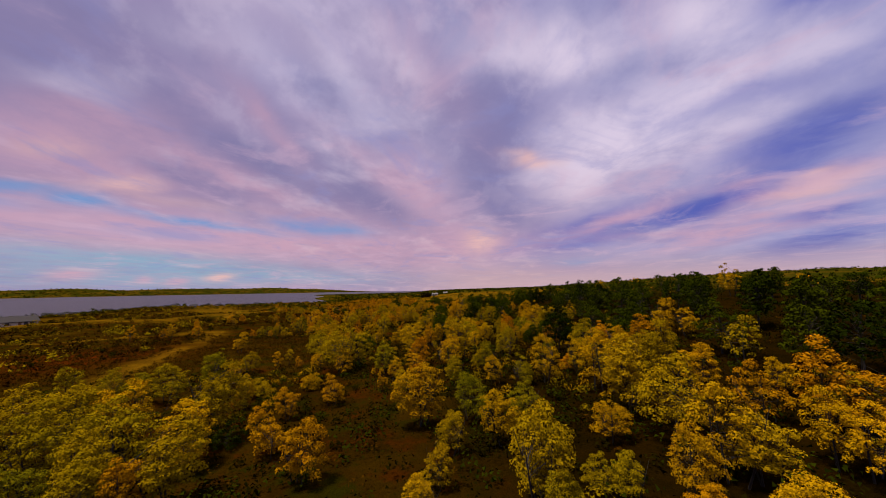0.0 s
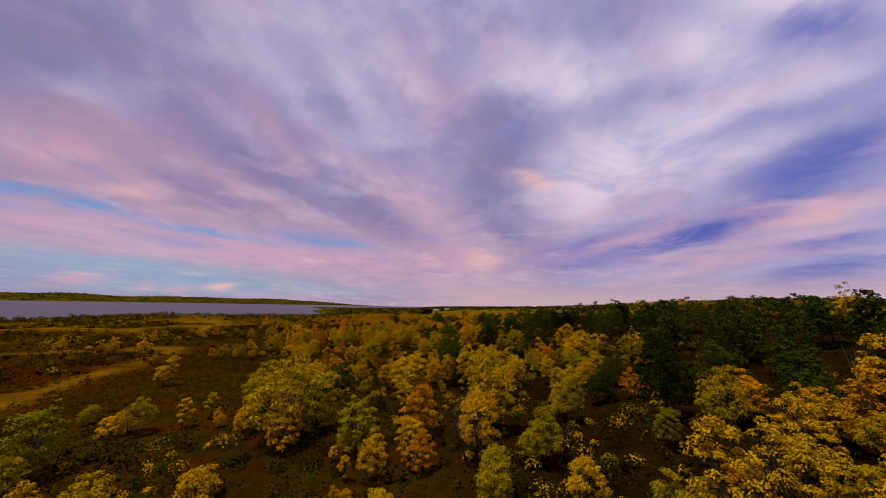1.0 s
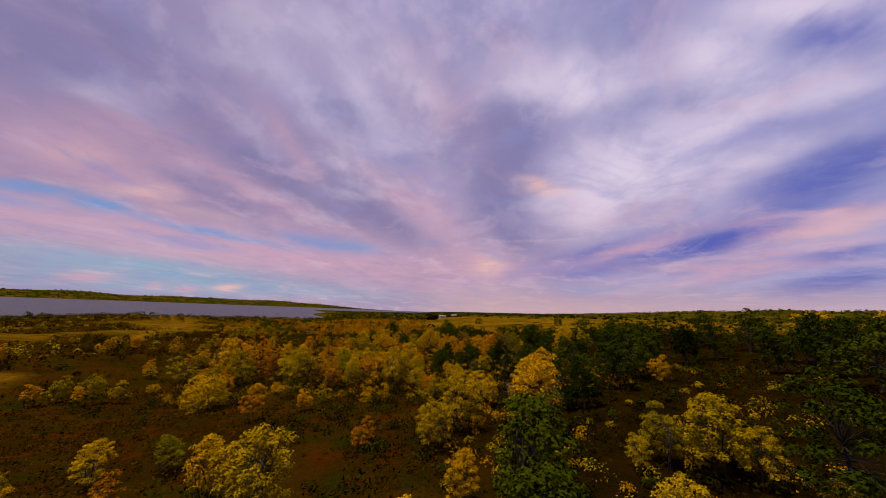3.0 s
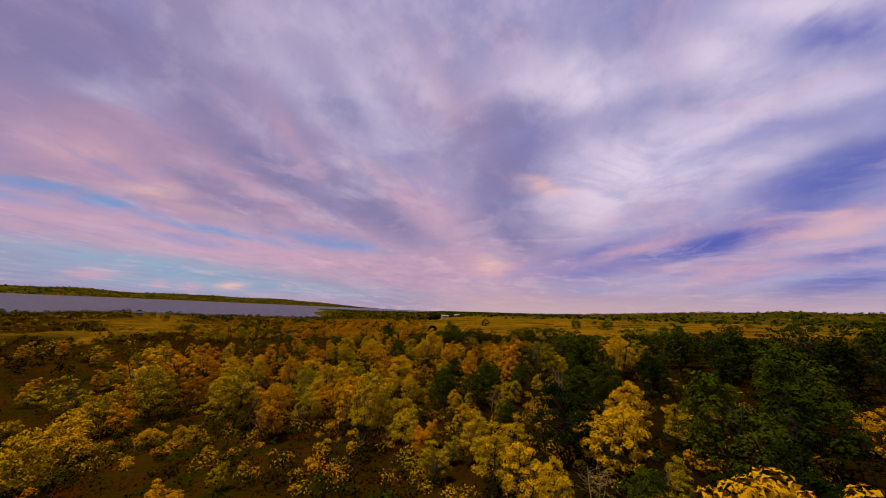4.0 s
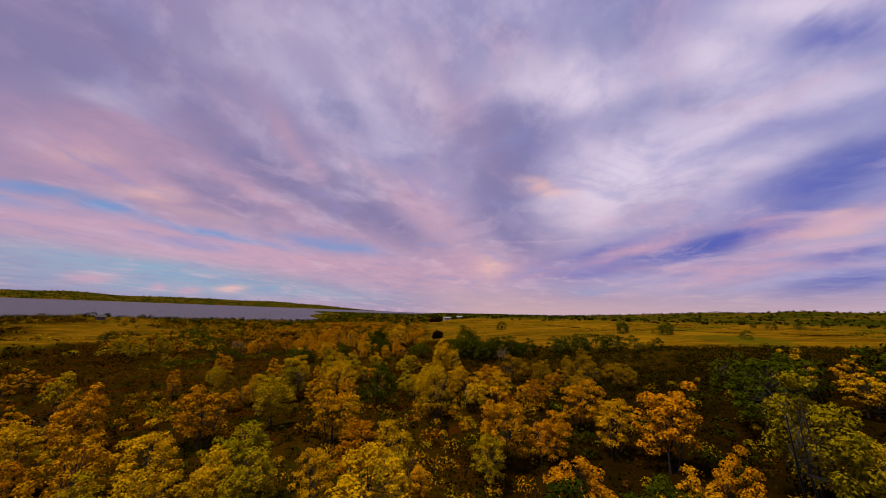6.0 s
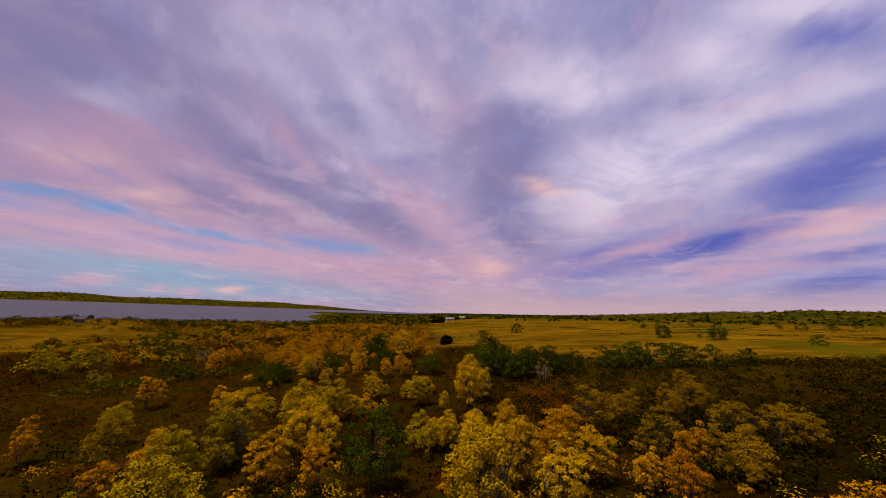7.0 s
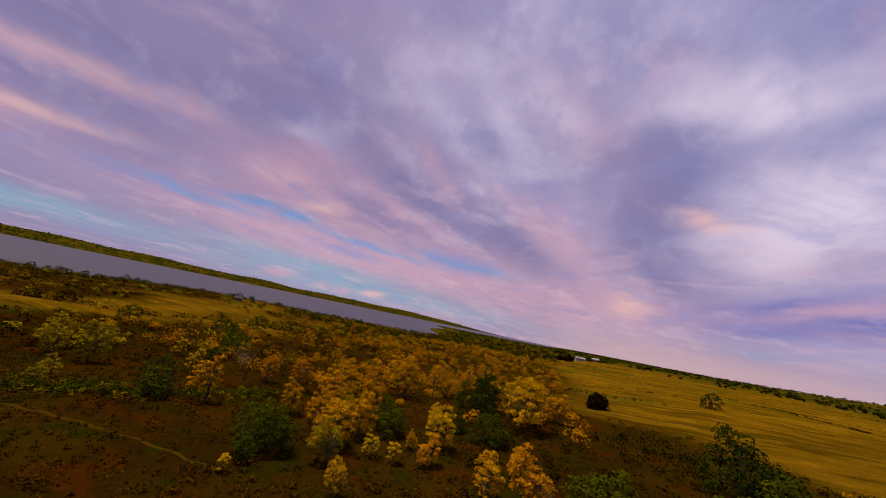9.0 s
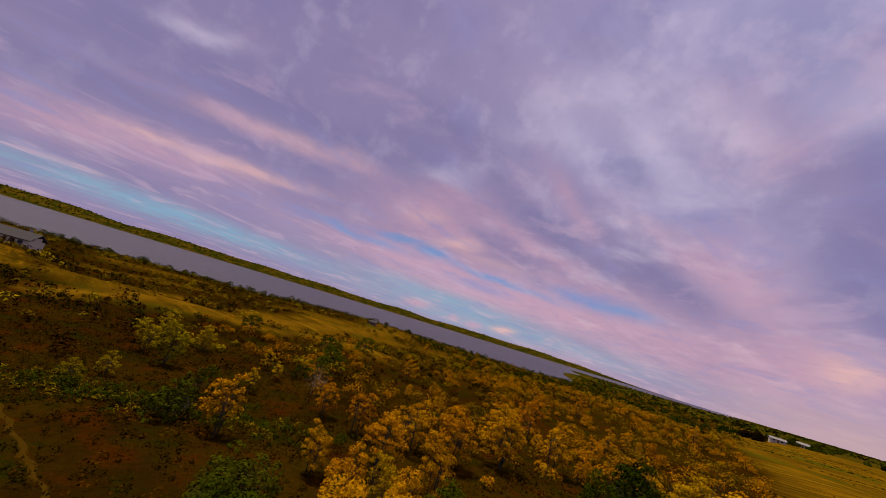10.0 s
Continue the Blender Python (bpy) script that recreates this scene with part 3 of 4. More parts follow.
def tree_prototype(name, seed, tall, wide, lobes, per_lobe, leaf, mat, low, stems, open_=0.0, bark=None):
    """A tree with its foot at the origin: trunk with limbs and twigs, and a crown of leaves in uneven lobes."""
    rng = np.random.RandomState(seed)
    root = new(name)
    verts, faces, crown, tops = [], [], [], []
    base = tall * low
    oval = 0.75 + 0.5 * rng.rand()
    heavy = rng.rand() * 6.283
    for k in range(stems):
        f = Vector((rng.normal() * 0.09 * wide * (stems > 1), rng.normal() * 0.09 * wide * (stems > 1), -0.3))
        lean = Vector((rng.normal() * 0.10, rng.normal() * 0.10, 1))
        out = Vector((f.x, f.y, 0))
        k1 = f + lean * tall * 0.40 + out * 0.8
        k2 = f + lean * tall * 0.80 + out * 1.6 + Vector((rng.normal() * 0.1, rng.normal() * 0.1, 0))
        r = 0.020 * tall / stems ** 0.5
        tube(verts, faces, f, k1, r * 1.2, r * 0.75), tube(verts, faces, k1, k2, r * 0.75, r * 0.2)
        tops.append((k1, k2, r))
    # a few rounded heads side by side, each a dome of leafy tufts over a dark inside
    heads = []
    count = 1 if wide < 1.5 or name == "thorn_bush" else 2 + seed % 3
    for k in range(count):
        a = heavy + 6.283 * k / count + rng.normal() * 0.3
        off = wide * (0.0 if count == 1 else 0.17 + 0.06 * rng.rand())
        rad = wide * (0.42 if count == 1 else 0.29 + 0.07 * rng.rand())
        top = tall * (1.0 if k == 0 else 0.66 + 0.26 * rng.rand())
        mid = base + (top - base) * (0.46 + 0.08 * rng.rand())
        heads.append((np.array([math.cos(a) * off * oval ** 0.5, math.sin(a) * off / oval ** 0.5, mid]), np.array([rad, rad, (top - mid) * 0.98])))
    each = max(lobes // count, 6)
    for k, (mid, rad) in enumerate(heads):
        for i in range(each):
            a = i * 2.39996 + rng.rand() * 0.7
            up = 1 - 1.72 * (i + 0.4) / each
            flat = max(1 - up * up, 0.02) ** 0.5
            d = np.array([math.cos(a) * flat, math.sin(a) * flat, up])
            c = mid + d * rad * (0.62 + 0.34 * rng.rand() + 0.06 * math.sin(2 * a + heavy))
            if any(np.sum(((c - m) / r) ** 2) < 0.45 for j, (m, r) in enumerate(heads) if j != k):
                continue
            lr = rad[0] * (0.27 + 0.20 * rng.rand())
            k1, k2, r = tops[i % len(tops)]
            start = k1.lerp(k2, min(max((c[2] - 0.3 * tall) / tall, 0.0), 0.9))
            tube(verts, faces, start, c, r * 0.26, r * 0.06, 3)
            if rng.rand() >= open_:
                crown.append(leaves(rng, c, lr, max(int(per_lobe * 7.5 * (lr / rad[0]) ** 2), 3), leaf, 0.82, 0.45))
            else:
                for _ in range(3):
                    tube(verts, faces, start.lerp(Vector(c), 0.6), Vector(c + rng.normal(size=3) * lr * 0.9), r * 0.16, r * 0.05, 3)
    me = bpy.data.meshes.new("trunk")
    me.from_pydata(verts, [], faces)
    me.materials.append(bark or BARK)
    new("trunk", me).parent = root
    new("crown", leaf_mesh("crown", np.concatenate(crown), mat)).parent = root
    return root


KINDS = {
    # kind: (name, label, category, group, leaf key, tall, wide, lobes, leaves per lobe, leaf length, low, stems, share of bare lobes)
    "yellow": ("aspen", "small aspen with golden yellow autumn leaves on the brushy slope", "tree", "yellow aspens", "yellow", 4.9, 3.05, 74, 84, 0.102, 0.06, 3, 0.04),
    "shrub": ("aspen_shrub", "low spreading aspen shrub with golden yellow leaves on open ground", "bush", "aspen shrubs", "yellow", 2.3, 3.0, 58, 84, 0.100, -0.10, 4, 0.04),
    "lime": ("ash", "small ash tree with yellow-green turning leaves among brush", "tree", "turning ash trees", "lime", 4.6, 3.25, 74, 84, 0.102, 0.06, 3, 0.04),
    "orange": ("maple", "low maple with orange-gold autumn leaves on the slope", "tree", "orange maples", "orange", 3.8, 2.6, 62, 76, 0.095, 0.05, 3, 0.06),
    "brown": ("oak", "low oak with brown-gold thinning leaves", "tree", "brown oaks", "brown", 3.7, 2.9, 62, 76, 0.096, 0.05, 3, 0.10),
    "green": ("poplar", "dense dark green poplar still in full leaf", "tree", "dark green poplars", "green", 6.0, 4.0, 86, 76, 0.142, 0.04, 1, 0.02),
    "willow": ("willow", "broad dark green willow bush beside the meadow", "bush", "willow bushes", "willow", 2.9, 3.5, 64, 64, 0.128, -0.20, 5, 0.05),
    "sapling": ("sapling", "slender young tree with pale yellow leaves", "tree", "yellow saplings", "yellow", 2.4, 1.4, 18, 90, 0.09, 0.12, 1, 0.05),
    "thorn": ("thorn_bush", "round dark brown thorn bush alone on the golden field", "bush", "", "thorn", 2.3, 3.6, 110, 90, 0.13, -0.5, 4, 0.0),
    "bare": ("bare_tree", "half-bare tree with bleached twigs and few leaves", "tree", "bare trees", "brown", 3.4, 3.0, 34, 40, 0.10, 0.15, 3, 0.75),
}
PROTO, PLANTED = {}, set()


def prototype(kind, far, v):
    if (kind, far, v) not in PROTO:
        name, label, cat, group, key, tall, wide, lobes, per, leaf, low, stems, open_ = KINDS[kind]
        seed = 1000 * list(KINDS).index(kind) + 100 * far + v
        if far:
            lobes, per, leaf, stems = max(int(lobes * 0.70), 10), max(int(per * 0.50), 6), leaf * 1.5, min(stems, 2)
        PROTO[kind, far, v] = tree_prototype(name, seed, tall, wide, lobes, per, leaf, LEAF[key], low, stems, open_, BARE if kind == "bare" else None)
    return PROTO[kind, far, v]


def plant(kind, x, y, scale=1.0):
    name, label, cat, group = KINDS[kind][:4]
    far = math.hypot(max(abs(x + 4) - 16, 0), max(y - 172, 0)) > 9.5
    p = prototype(kind, far, int(abs(x * 71.3 + y * 33.1)) % (3 if far else 6))
    lean = pose(0, 0, 0, 3 * math.sin(x * 5), 3 * math.cos(y * 5), (x * 91 + y * 57) % 360)
    m = pose(x, y, ground_z(x, y) - 0.05) @ lean
    if p in PLANTED:
        ob = copy_thing(p, m)
    else:
        PLANTED.add(p)
        p.matrix_basis = m
        ob = p
    grow = 0.92 + 0.16 * ((x * 13.7 + y * 7.9) % 1)
    ob.scale = (scale * (2 - grow), scale * (2 - grow), scale * grow)
    SPOTS.append((x, y, scale * KINDS[kind][6]))
    return tagged(ob, label, cat, group)


SPOTS = []


def stand(kind, places):
    for x, y, s in places:
        plant(kind, x, y, s)


stand("lime", [(5.9, 8.1, 0.46), (8.7, 9.4, 0.46), (5.7, 9.6, 0.87), (8.1, 10.4, 0.37), (20.2, 10.7, 0.72), (-12.7, 11.3, 0.61), (-15.8, 12.1, 0.58), (-13.4, 12.4, 0.80), (13.3, 13.7, 0.93), (-17.2, 14.0, 0.87), (-13.9, 14.7, 0.99), (-17.3, 15.4, 1.02), (7.2, 18.3, 0.57), (31.7, 19.0, 0.41), (-20.0, 19.0, 1.03), (4.2, 19.5, 0.70), (-12.0, 20.0, 1.09), (17.5, 20.9, 0.98), (23.9, 21.2, 0.78), (-26.2, 21.9, 0.94), (15.4, 25.0, 0.47), (8.9, 25.1, 0.56), (19.9, 28.1, 0.53), (3.5, 28.5, 0.58), (-22.3, 30.2, 0.84), (-19.1, 31.7, 0.52), (13.2, 31.9, 0.48), (6.8, 32.2, 0.65), (6.2, 32.4, 0.49)])
stand("lime", [(17.2, 33.2, 0.79), (-20.7, 33.9, 0.92), (-3.1, 34.4, 0.80), (10.2, 38.1, 0.75), (-8.9, 37.4, 1.25), (-6.7, 38.9, 0.97), (-19.9, 40.4, 0.61), (-10.4, 42.8, 0.69), (-25.4, 42.8, 0.36), (-13.2, 44.5, 0.91), (-11.2, 45.1, 0.70), (-9.4, 46.5, 0.51), (17.3, 48.5, 0.69), (7.2, 48.8, 0.84), (2.1, 48.8, 0.30), (15.6, 48.9, 0.78), (-5.3, 49.5, 0.39), (20.6, 49.7, 0.40), (23.2, 53.1, 0.68), (12.6, 53.4, 0.58), (5.8, 53.9, 0.64), (15.2, 54.1, 0.62), (19.8, 54.2, 0.81), (-2.7, 54.8, 0.68), (-7.5, 56.0, 0.42), (10.7, 56.4, 0.52), (13.0, 56.4, 0.52), (-1.9, 56.7, 0.71), (13.8, 59.9, 0.48)])
stand("lime", [(-7.4, 63.8, 0.95), (13.0, 64.6, 0.91), (10.1, 66.0, 0.42), (-20.8, 66.1, 0.41), (11.4, 66.3, 0.64), (-14.5, 69.0, 0.46), (9.9, 79.7, 0.44), (-10.7, 83.6, 0.31), (0.0, 84.7, 0.50), (1.0, 86.7, 0.36), (-2.0, 88.8, 0.66), (-2.2, 91.0, 0.68), (5.5, 95.0, 0.38), (-10.4, 95.7, 0.64), (6.8, 98.3, 0.54), (3.2, 98.6, 0.38), (-29.7, 98.7, 0.84), (-4.7, 99.9, 0.49), (5.7, 99.9, 0.41), (-20.9, 101.4, 0.83), (10.3, 102.1, 0.37), (11.5, 102.1, 0.35), (-36.9, 102.5, 1.09), (-27.9, 102.4, 1.15)])
stand("lime", [(-13.4, 104.0, 0.90), (-21.3, 104.1, 0.99), (3.4, 104.2, 0.30), (3.1, 104.9, 0.31), (-6.5, 105.3, 0.70), (-12.0, 107.2, 0.32), (14.3, 107.5, 0.65), (12.5, 107.8, 1.10), (-21.9, 108.5, 0.70), (-15.4, 108.8, 0.73), (-24.0, 109.8, 0.35), (25.6, 110.5, 0.82), (-4.0, 110.5, 0.74), (-10.0, 110.6, 0.74), (-11.4, 112.7, 0.91), (1.0, 112.8, 0.61), (-22.7, 114.0, 0.53), (-14.1, 122.6, 0.87), (-46.6, 122.9, 0.71), (-35.1, 127.0, 0.80), (-17.4, 128.1, 0.69), (-16.6, 128.5, 0.42), (-15.8, 129.6, 0.45), (-16.0, 130.4, 0.79), (-4.7, 132.6, 0.62), (-24.8, 133.5, 0.55), (-51.6, 134.7, 0.77), (-27.0, 136.0, 0.49), (-12.4, 139.7, 0.74), (-14.2, 142.3, 0.64)])
stand("lime", [(-20.0, 142.8, 0.38), (-5.6, 144.2, 0.69), (-9.3, 147.8, 0.30), (-42.6, 152.3, 0.43), (-46.0, 154.8, 0.46), (-20.0, 155.5, 0.62), (-55.0, 158.5, 0.77), (-50.0, 159.1, 0.88), (-59.2, 161.1, 0.90), (-58.1, 165.0, 0.74)])
stand("orange", [(10.1, 7.3, 0.48), (19.5, 11.3, 1.12), (-11.6, 12.2, 0.73), (17.8, 13.5, 0.86), (-4.7, 13.7, 0.82), (-8.0, 17.6, 0.78), (-8.9, 23.1, 0.63), (-13.7, 24.6, 0.51), (-6.4, 26.1, 0.71), (13.3, 27.6, 0.46), (-2.8, 28.6, 0.39), (21.3, 29.9, 1.03), (0.3, 32.7, 0.61), (19.9, 34.1, 0.80), (0.1, 38.0, 0.91), (-14.3, 40.6, 0.35), (16.6, 40.9, 0.67), (0.0, 48.7, 0.56), (1.3, 52.0, 0.78), (13.8, 53.6, 0.85), (14.0, 55.8, 0.87), (-10.1, 56.8, 0.81), (10.0, 58.9, 0.75), (-16.7, 62.7, 0.55), (-13.4, 63.5, 0.58), (-4.6, 71.7, 0.56), (-14.6, 78.1, 0.67), (-11.3, 80.9, 0.49), (12.5, 82.0, 0.46), (21.0, 82.1, 0.75)])
stand("orange", [(-0.8, 87.2, 0.58), (-0.3, 89.2, 0.51), (-12.1, 92.8, 1.02), (-6.9, 94.2, 1.07), (-13.3, 96.3, 0.77), (-10.0, 97.9, 0.78), (-2.6, 98.3, 0.47), (-16.6, 100.2, 0.91), (-9.3, 100.8, 0.74), (-14.6, 102.1, 0.61), (-27.0, 106.5, 0.94), (8.6, 106.6, 0.77), (7.3, 106.9, 0.71), (-13.7, 107.4, 0.47), (-9.7, 107.7, 0.67), (-31.5, 108.1, 0.86), (3.8, 109.0, 0.87), (-41.0, 110.5, 0.71), (-31.9, 110.7, 1.43), (-18.0, 110.8, 1.12), (-21.4, 111.3, 0.78), (-2.6, 111.4, 0.60), (9.4, 112.0, 1.14), (-40.0, 112.2, 0.87), (-19.5, 113.4, 0.90), (4.3, 114.2, 0.82), (1.9, 114.5, 1.10), (-5.8, 114.5, 0.96), (-41.6, 115.5, 0.71), (-31.2, 116.0, 1.29)])
stand("orange", [(-24.4, 118.0, 1.08), (-29.6, 119.0, 0.77), (8.1, 119.0, 0.98), (-17.4, 119.2, 1.13), (-8.7, 119.8, 1.16), (29.9, 121.8, 0.81), (-39.5, 122.1, 0.74), (-37.4, 122.6, 0.74), (6.3, 123.8, 0.65), (-41.8, 124.0, 0.73), (5.7, 125.4, 0.51), (-19.7, 126.5, 0.53), (8.6, 126.6, 0.64), (-9.9, 127.4, 0.66), (-18.7, 128.2, 0.69), (2.1, 128.2, 0.88), (-12.8, 128.4, 0.79), (-27.2, 130.2, 0.64), (-48.9, 131.5, 0.72), (3.8, 131.9, 0.76), (-21.6, 139.7, 0.72), (-9.6, 140.5, 0.57), (-29.6, 142.5, 0.80), (-17.5, 142.6, 0.45), (-4.3, 149.5, 0.30), (-8.3, 157.1, 0.87), (-10.6, 157.3, 0.74), (1.0, 157.6, 0.56), (-33.3, 158.1, 0.94), (-21.3, 158.6, 0.99)])
stand("orange", [(-14.8, 159.5, 0.57), (-24.5, 160.8, 0.80), (-9.6, 160.9, 0.59), (-27.3, 161.1, 0.70), (-21.0, 161.2, 0.88), (-16.8, 161.5, 0.35), (8.0, 162.7, 0.80), (-27.2, 165.8, 0.98), (-22.6, 166.0, 0.92), (-35.7, 167.2, 0.76), (-32.0, 167.7, 0.92), (-28.7, 170.3, 1.13), (-25.8, 172.0, 1.14), (-24.5, 176.8, 1.32), (-7.5, 177.6, 0.87), (-28.2, 182.1, 1.21), (-22.5, 183.4, 1.18), (-30.1, 194.2, 1.45), (-54.3, 197.3, 1.13), (-42.8, 224.0, 1.12), (-34.8, 229.0, 1.15), (-17.2, 252.7, 1.23), (-110.0, 264.8, 1.23), (-83.5, 270.9, 1.23), (-100.7, 288.0, 1.23)])
stand("yellow", [(11.9, 5.6, 0.58), (17.2, 8.4, 0.64), (10.8, 8.6, 0.63), (14.0, 9.3, 0.62), (16.9, 9.4, 0.63), (12.9, 9.9, 0.84), (1.0, 10.2, 0.38), (1.7, 12.1, 0.43), (-10.4, 13.5, 0.84), (10.4, 13.9, 0.49), (5.2, 15.2, 0.61), (2.6, 15.3, 0.52), (21.3, 15.9, 0.47), (-11.9, 16.6, 0.90), (13.2, 16.9, 0.98), (18.4, 18.5, 0.73), (-17.6, 19.3, 1.01), (0.7, 19.8, 0.91), (13.7, 21.6, 0.95), (10.8, 25.3, 0.85), (10.7, 25.7, 0.40), (14.0, 25.9, 0.71), (-0.7, 26.3, 0.52), (6.9, 27.0, 0.56), (-14.1, 27.1, 0.55), (16.5, 27.9, 0.76), (19.3, 29.7, 0.70), (26.7, 30.3, 0.68), (-2.0, 31.9, 0.50), (25.1, 32.1, 0.94)])
stand("yellow", [(3.6, 33.1, 0.86), (-0.2, 35.3, 0.59), (-8.0, 35.9, 0.70), (4.9, 36.9, 1.07), (-11.6, 39.0, 0.45), (11.8, 43.2, 0.56), (-1.1, 43.6, 0.57), (13.1, 45.7, 0.54), (4.7, 45.9, 0.40), (7.5, 46.0, 0.61), (15.1, 46.0, 0.63), (6.3, 47.9, 0.38), (-1.2, 48.3, 0.95), (5.1, 48.3, 0.96), (12.6, 49.2, 0.59), (9.3, 49.5, 0.59), (-3.6, 52.0, 0.66), (-6.6, 52.3, 0.57), (2.9, 52.4, 0.68), (10.5, 53.1, 0.60), (1.3, 54.2, 0.58), (7.9, 54.5, 0.73), (17.7, 54.9, 0.89), (13.6, 54.9, 0.44), (25.2, 55.4, 0.65), (6.2, 55.8, 0.59), (-29.6, 56.8, 0.80), (7.3, 57.8, 0.68)])
stand("yellow", [(20.6, 59.2, 0.76), (22.7, 59.5, 0.60), (-1.1, 60.2, 0.59), (1.6, 60.6, 0.43), (18.7, 60.6, 0.82), (8.9, 60.8, 0.62), (-11.0, 60.9, 0.52), (14.1, 63.6, 0.62), (1.4, 65.1, 0.54), (-9.9, 65.3, 0.64), (-17.5, 67.6, 0.58), (0.0, 71.1, 0.67), (6.7, 71.9, 1.13), (2.0, 73.4, 0.88), (4.6, 79.1, 0.51), (3.9, 80.6, 0.64), (17.5, 81.3, 0.30), (14.0, 81.4, 0.49), (2.9, 82.1, 0.70), (8.7, 82.4, 0.84), (13.7, 85.0, 0.55), (10.9, 85.4, 0.75), (4.5, 85.9, 0.56), (2.4, 86.2, 0.60), (8.9, 86.4, 0.46), (2.1, 90.2, 0.50), (-4.5, 90.3, 1.03), (-4.8, 93.6, 0.70), (-16.5, 95.2, 1.09), (1.9, 97.6, 0.47)])
stand("yellow", [(-10.4, 97.8, 0.36), (-6.2, 98.4, 0.77), (-15.3, 100.5, 0.64), (-11.5, 101.3, 0.70), (-2.2, 102.9, 0.51), (-5.0, 105.4, 0.59), (20.5, 105.8, 1.07), (-15.0, 106.6, 0.45), (-3.1, 106.6, 0.48), (-10.6, 106.9, 0.48), (-16.7, 107.2, 0.33), (-33.3, 107.8, 1.45), (-23.7, 108.1, 1.11), (22.6, 108.1, 0.92), (-4.2, 108.2, 1.01), (-12.7, 108.8, 0.79), (22.5, 109.5, 0.48), (-21.8, 110.2, 0.72), (-7.0, 110.6, 0.69), (-24.3, 110.7, 0.56), (-11.8, 110.8, 0.69), (-36.5, 112.4, 0.87), (-15.8, 112.6, 0.87), (-23.2, 113.7, 0.78), (-4.1, 114.1, 0.69), (7.9, 114.2, 0.70), (25.6, 117.0, 0.84), (27.1, 123.3, 0.86), (-2.0, 123.8, 0.96), (1.5, 125.0, 0.67)])
stand("yellow", [(3.8, 127.0, 0.63), (0.1, 127.5, 0.72), (-1.8, 129.6, 0.73), (-6.9, 129.9, 0.41), (-10.5, 130.6, 0.68), (-11.9, 131.1, 0.79), (0.5, 132.0, 0.64), (-3.1, 132.3, 0.56), (-16.5, 132.6, 0.96), (-4.0, 132.9, 0.47), (-12.8, 132.9, 0.93), (-13.9, 137.8, 0.59), (-11.1, 140.9, 0.50), (-3.3, 141.0, 0.37), (-1.0, 141.2, 1.01), (-18.4, 141.3, 0.38), (0.4, 145.3, 0.78), (-10.0, 145.8, 0.58), (-6.9, 146.8, 0.46), (-10.7, 147.0, 0.56), (-17.2, 152.7, 0.38), (-0.6, 155.7, 0.45), (-18.7, 158.9, 0.37), (-23.1, 162.2, 0.58), (-15.1, 162.4, 0.69), (-16.6, 166.3, 0.54), (-10.2, 171.5, 1.15), (-12.2, 179.3, 0.90), (-15.0, 183.7, 0.75)])
stand("green", [(14.0, 41.5, 0.50), (17.2, 45.6, 0.50), (26.3, 16.0, 0.79), (25.4, 18.2, 0.72), (24.3, 23.6, 0.78), (33.1, 23.9, 0.86), (31.6, 28.1, 0.90), (20.7, 31.6, 0.73), (30.3, 33.4, 0.87), (15.8, 36.1, 0.90), (25.1, 36.3, 0.67), (20.9, 38.1, 0.80), (35.5, 40.2, 0.94), (28.2, 40.2, 0.93), (28.3, 45.7, 0.96), (38.2, 48.0, 0.98), (25.2, 51.9, 0.68), (3.6, 53.9, 0.89), (29.6, 54.7, 0.84), (3.6, 57.7, 0.81), (27.7, 58.5, 0.95), (14.6, 60.2, 0.95), (3.5, 60.2, 1.02), (32.7, 60.7, 0.91), (35.1, 69.3, 0.91), (31.0, 72.7, 0.91), (11.3, 75.7, 0.57), (9.8, 76.2, 0.51), (7.6, 78.4, 0.42), (11.7, 78.9, 0.85), (15.8, 80.5, 0.85), (42.6, 81.8, 0.71)])
stand("green", [(7.1, 84.6, 0.79), (4.9, 90.3, 0.42), (25.8, 91.8, 0.90), (12.6, 91.9, 0.54), (30.5, 92.1, 0.87), (11.7, 95.1, 0.63), (14.2, 95.2, 0.74), (19.2, 97.2, 0.66), (13.2, 97.6, 0.92), (20.7, 98.9, 0.60), (4.1, 99.1, 0.72), (0.8, 101.4, 0.67), (8.3, 101.8, 0.51), (5.7, 102.0, 0.51), (29.3, 102.6, 0.88), (1.4, 104.2, 0.71), (5.9, 105.5, 0.59), (66.2, 105.5, 0.76), (30.8, 109.6, 0.86), (38.6, 113.2, 0.63), (26.0, 114.2, 0.83), (-7.1, 127.6, 0.71)])
stand("shrub", [(-14.2, 30.2, 0.73), (-9.8, 30.8, 0.73), (-21.3, 40.4, 0.71), (-11.8, 54.2, 1.16), (-13.8, 59.4, 0.81), (-16.9, 60.2, 0.67), (-9.5, 61.9, 0.46), (-9.0, 65.3, 0.43), (-22.2, 84.8, 1.38), (-25.7, 90.8, 1.26), (-21.3, 93.3, 0.64), (-19.1, 93.8, 0.51), (-30.8, 97.8, 1.32), (-37.5, 98.7, 0.59)])
stand("sapling", [(-11.5, 15.6, 0.55), (-3.3, 31.9, 0.53), (-4.4, 34.0, 0.39), (-17.2, 41.2, 0.93), (-16.4, 43.1, 0.85), (-5.2, 88.2, 0.45), (-7.8, 95.7, 0.59), (-8.6, 141.8, 0.58), (-14.7, 147.3, 0.54), (-23.1, 151.6, 0.47), (-16.9, 158.7, 0.67), (-43.0, 164.3, 0.89), (-47.6, 168.9, 0.89), (-53.0, 170.4, 1.00)])
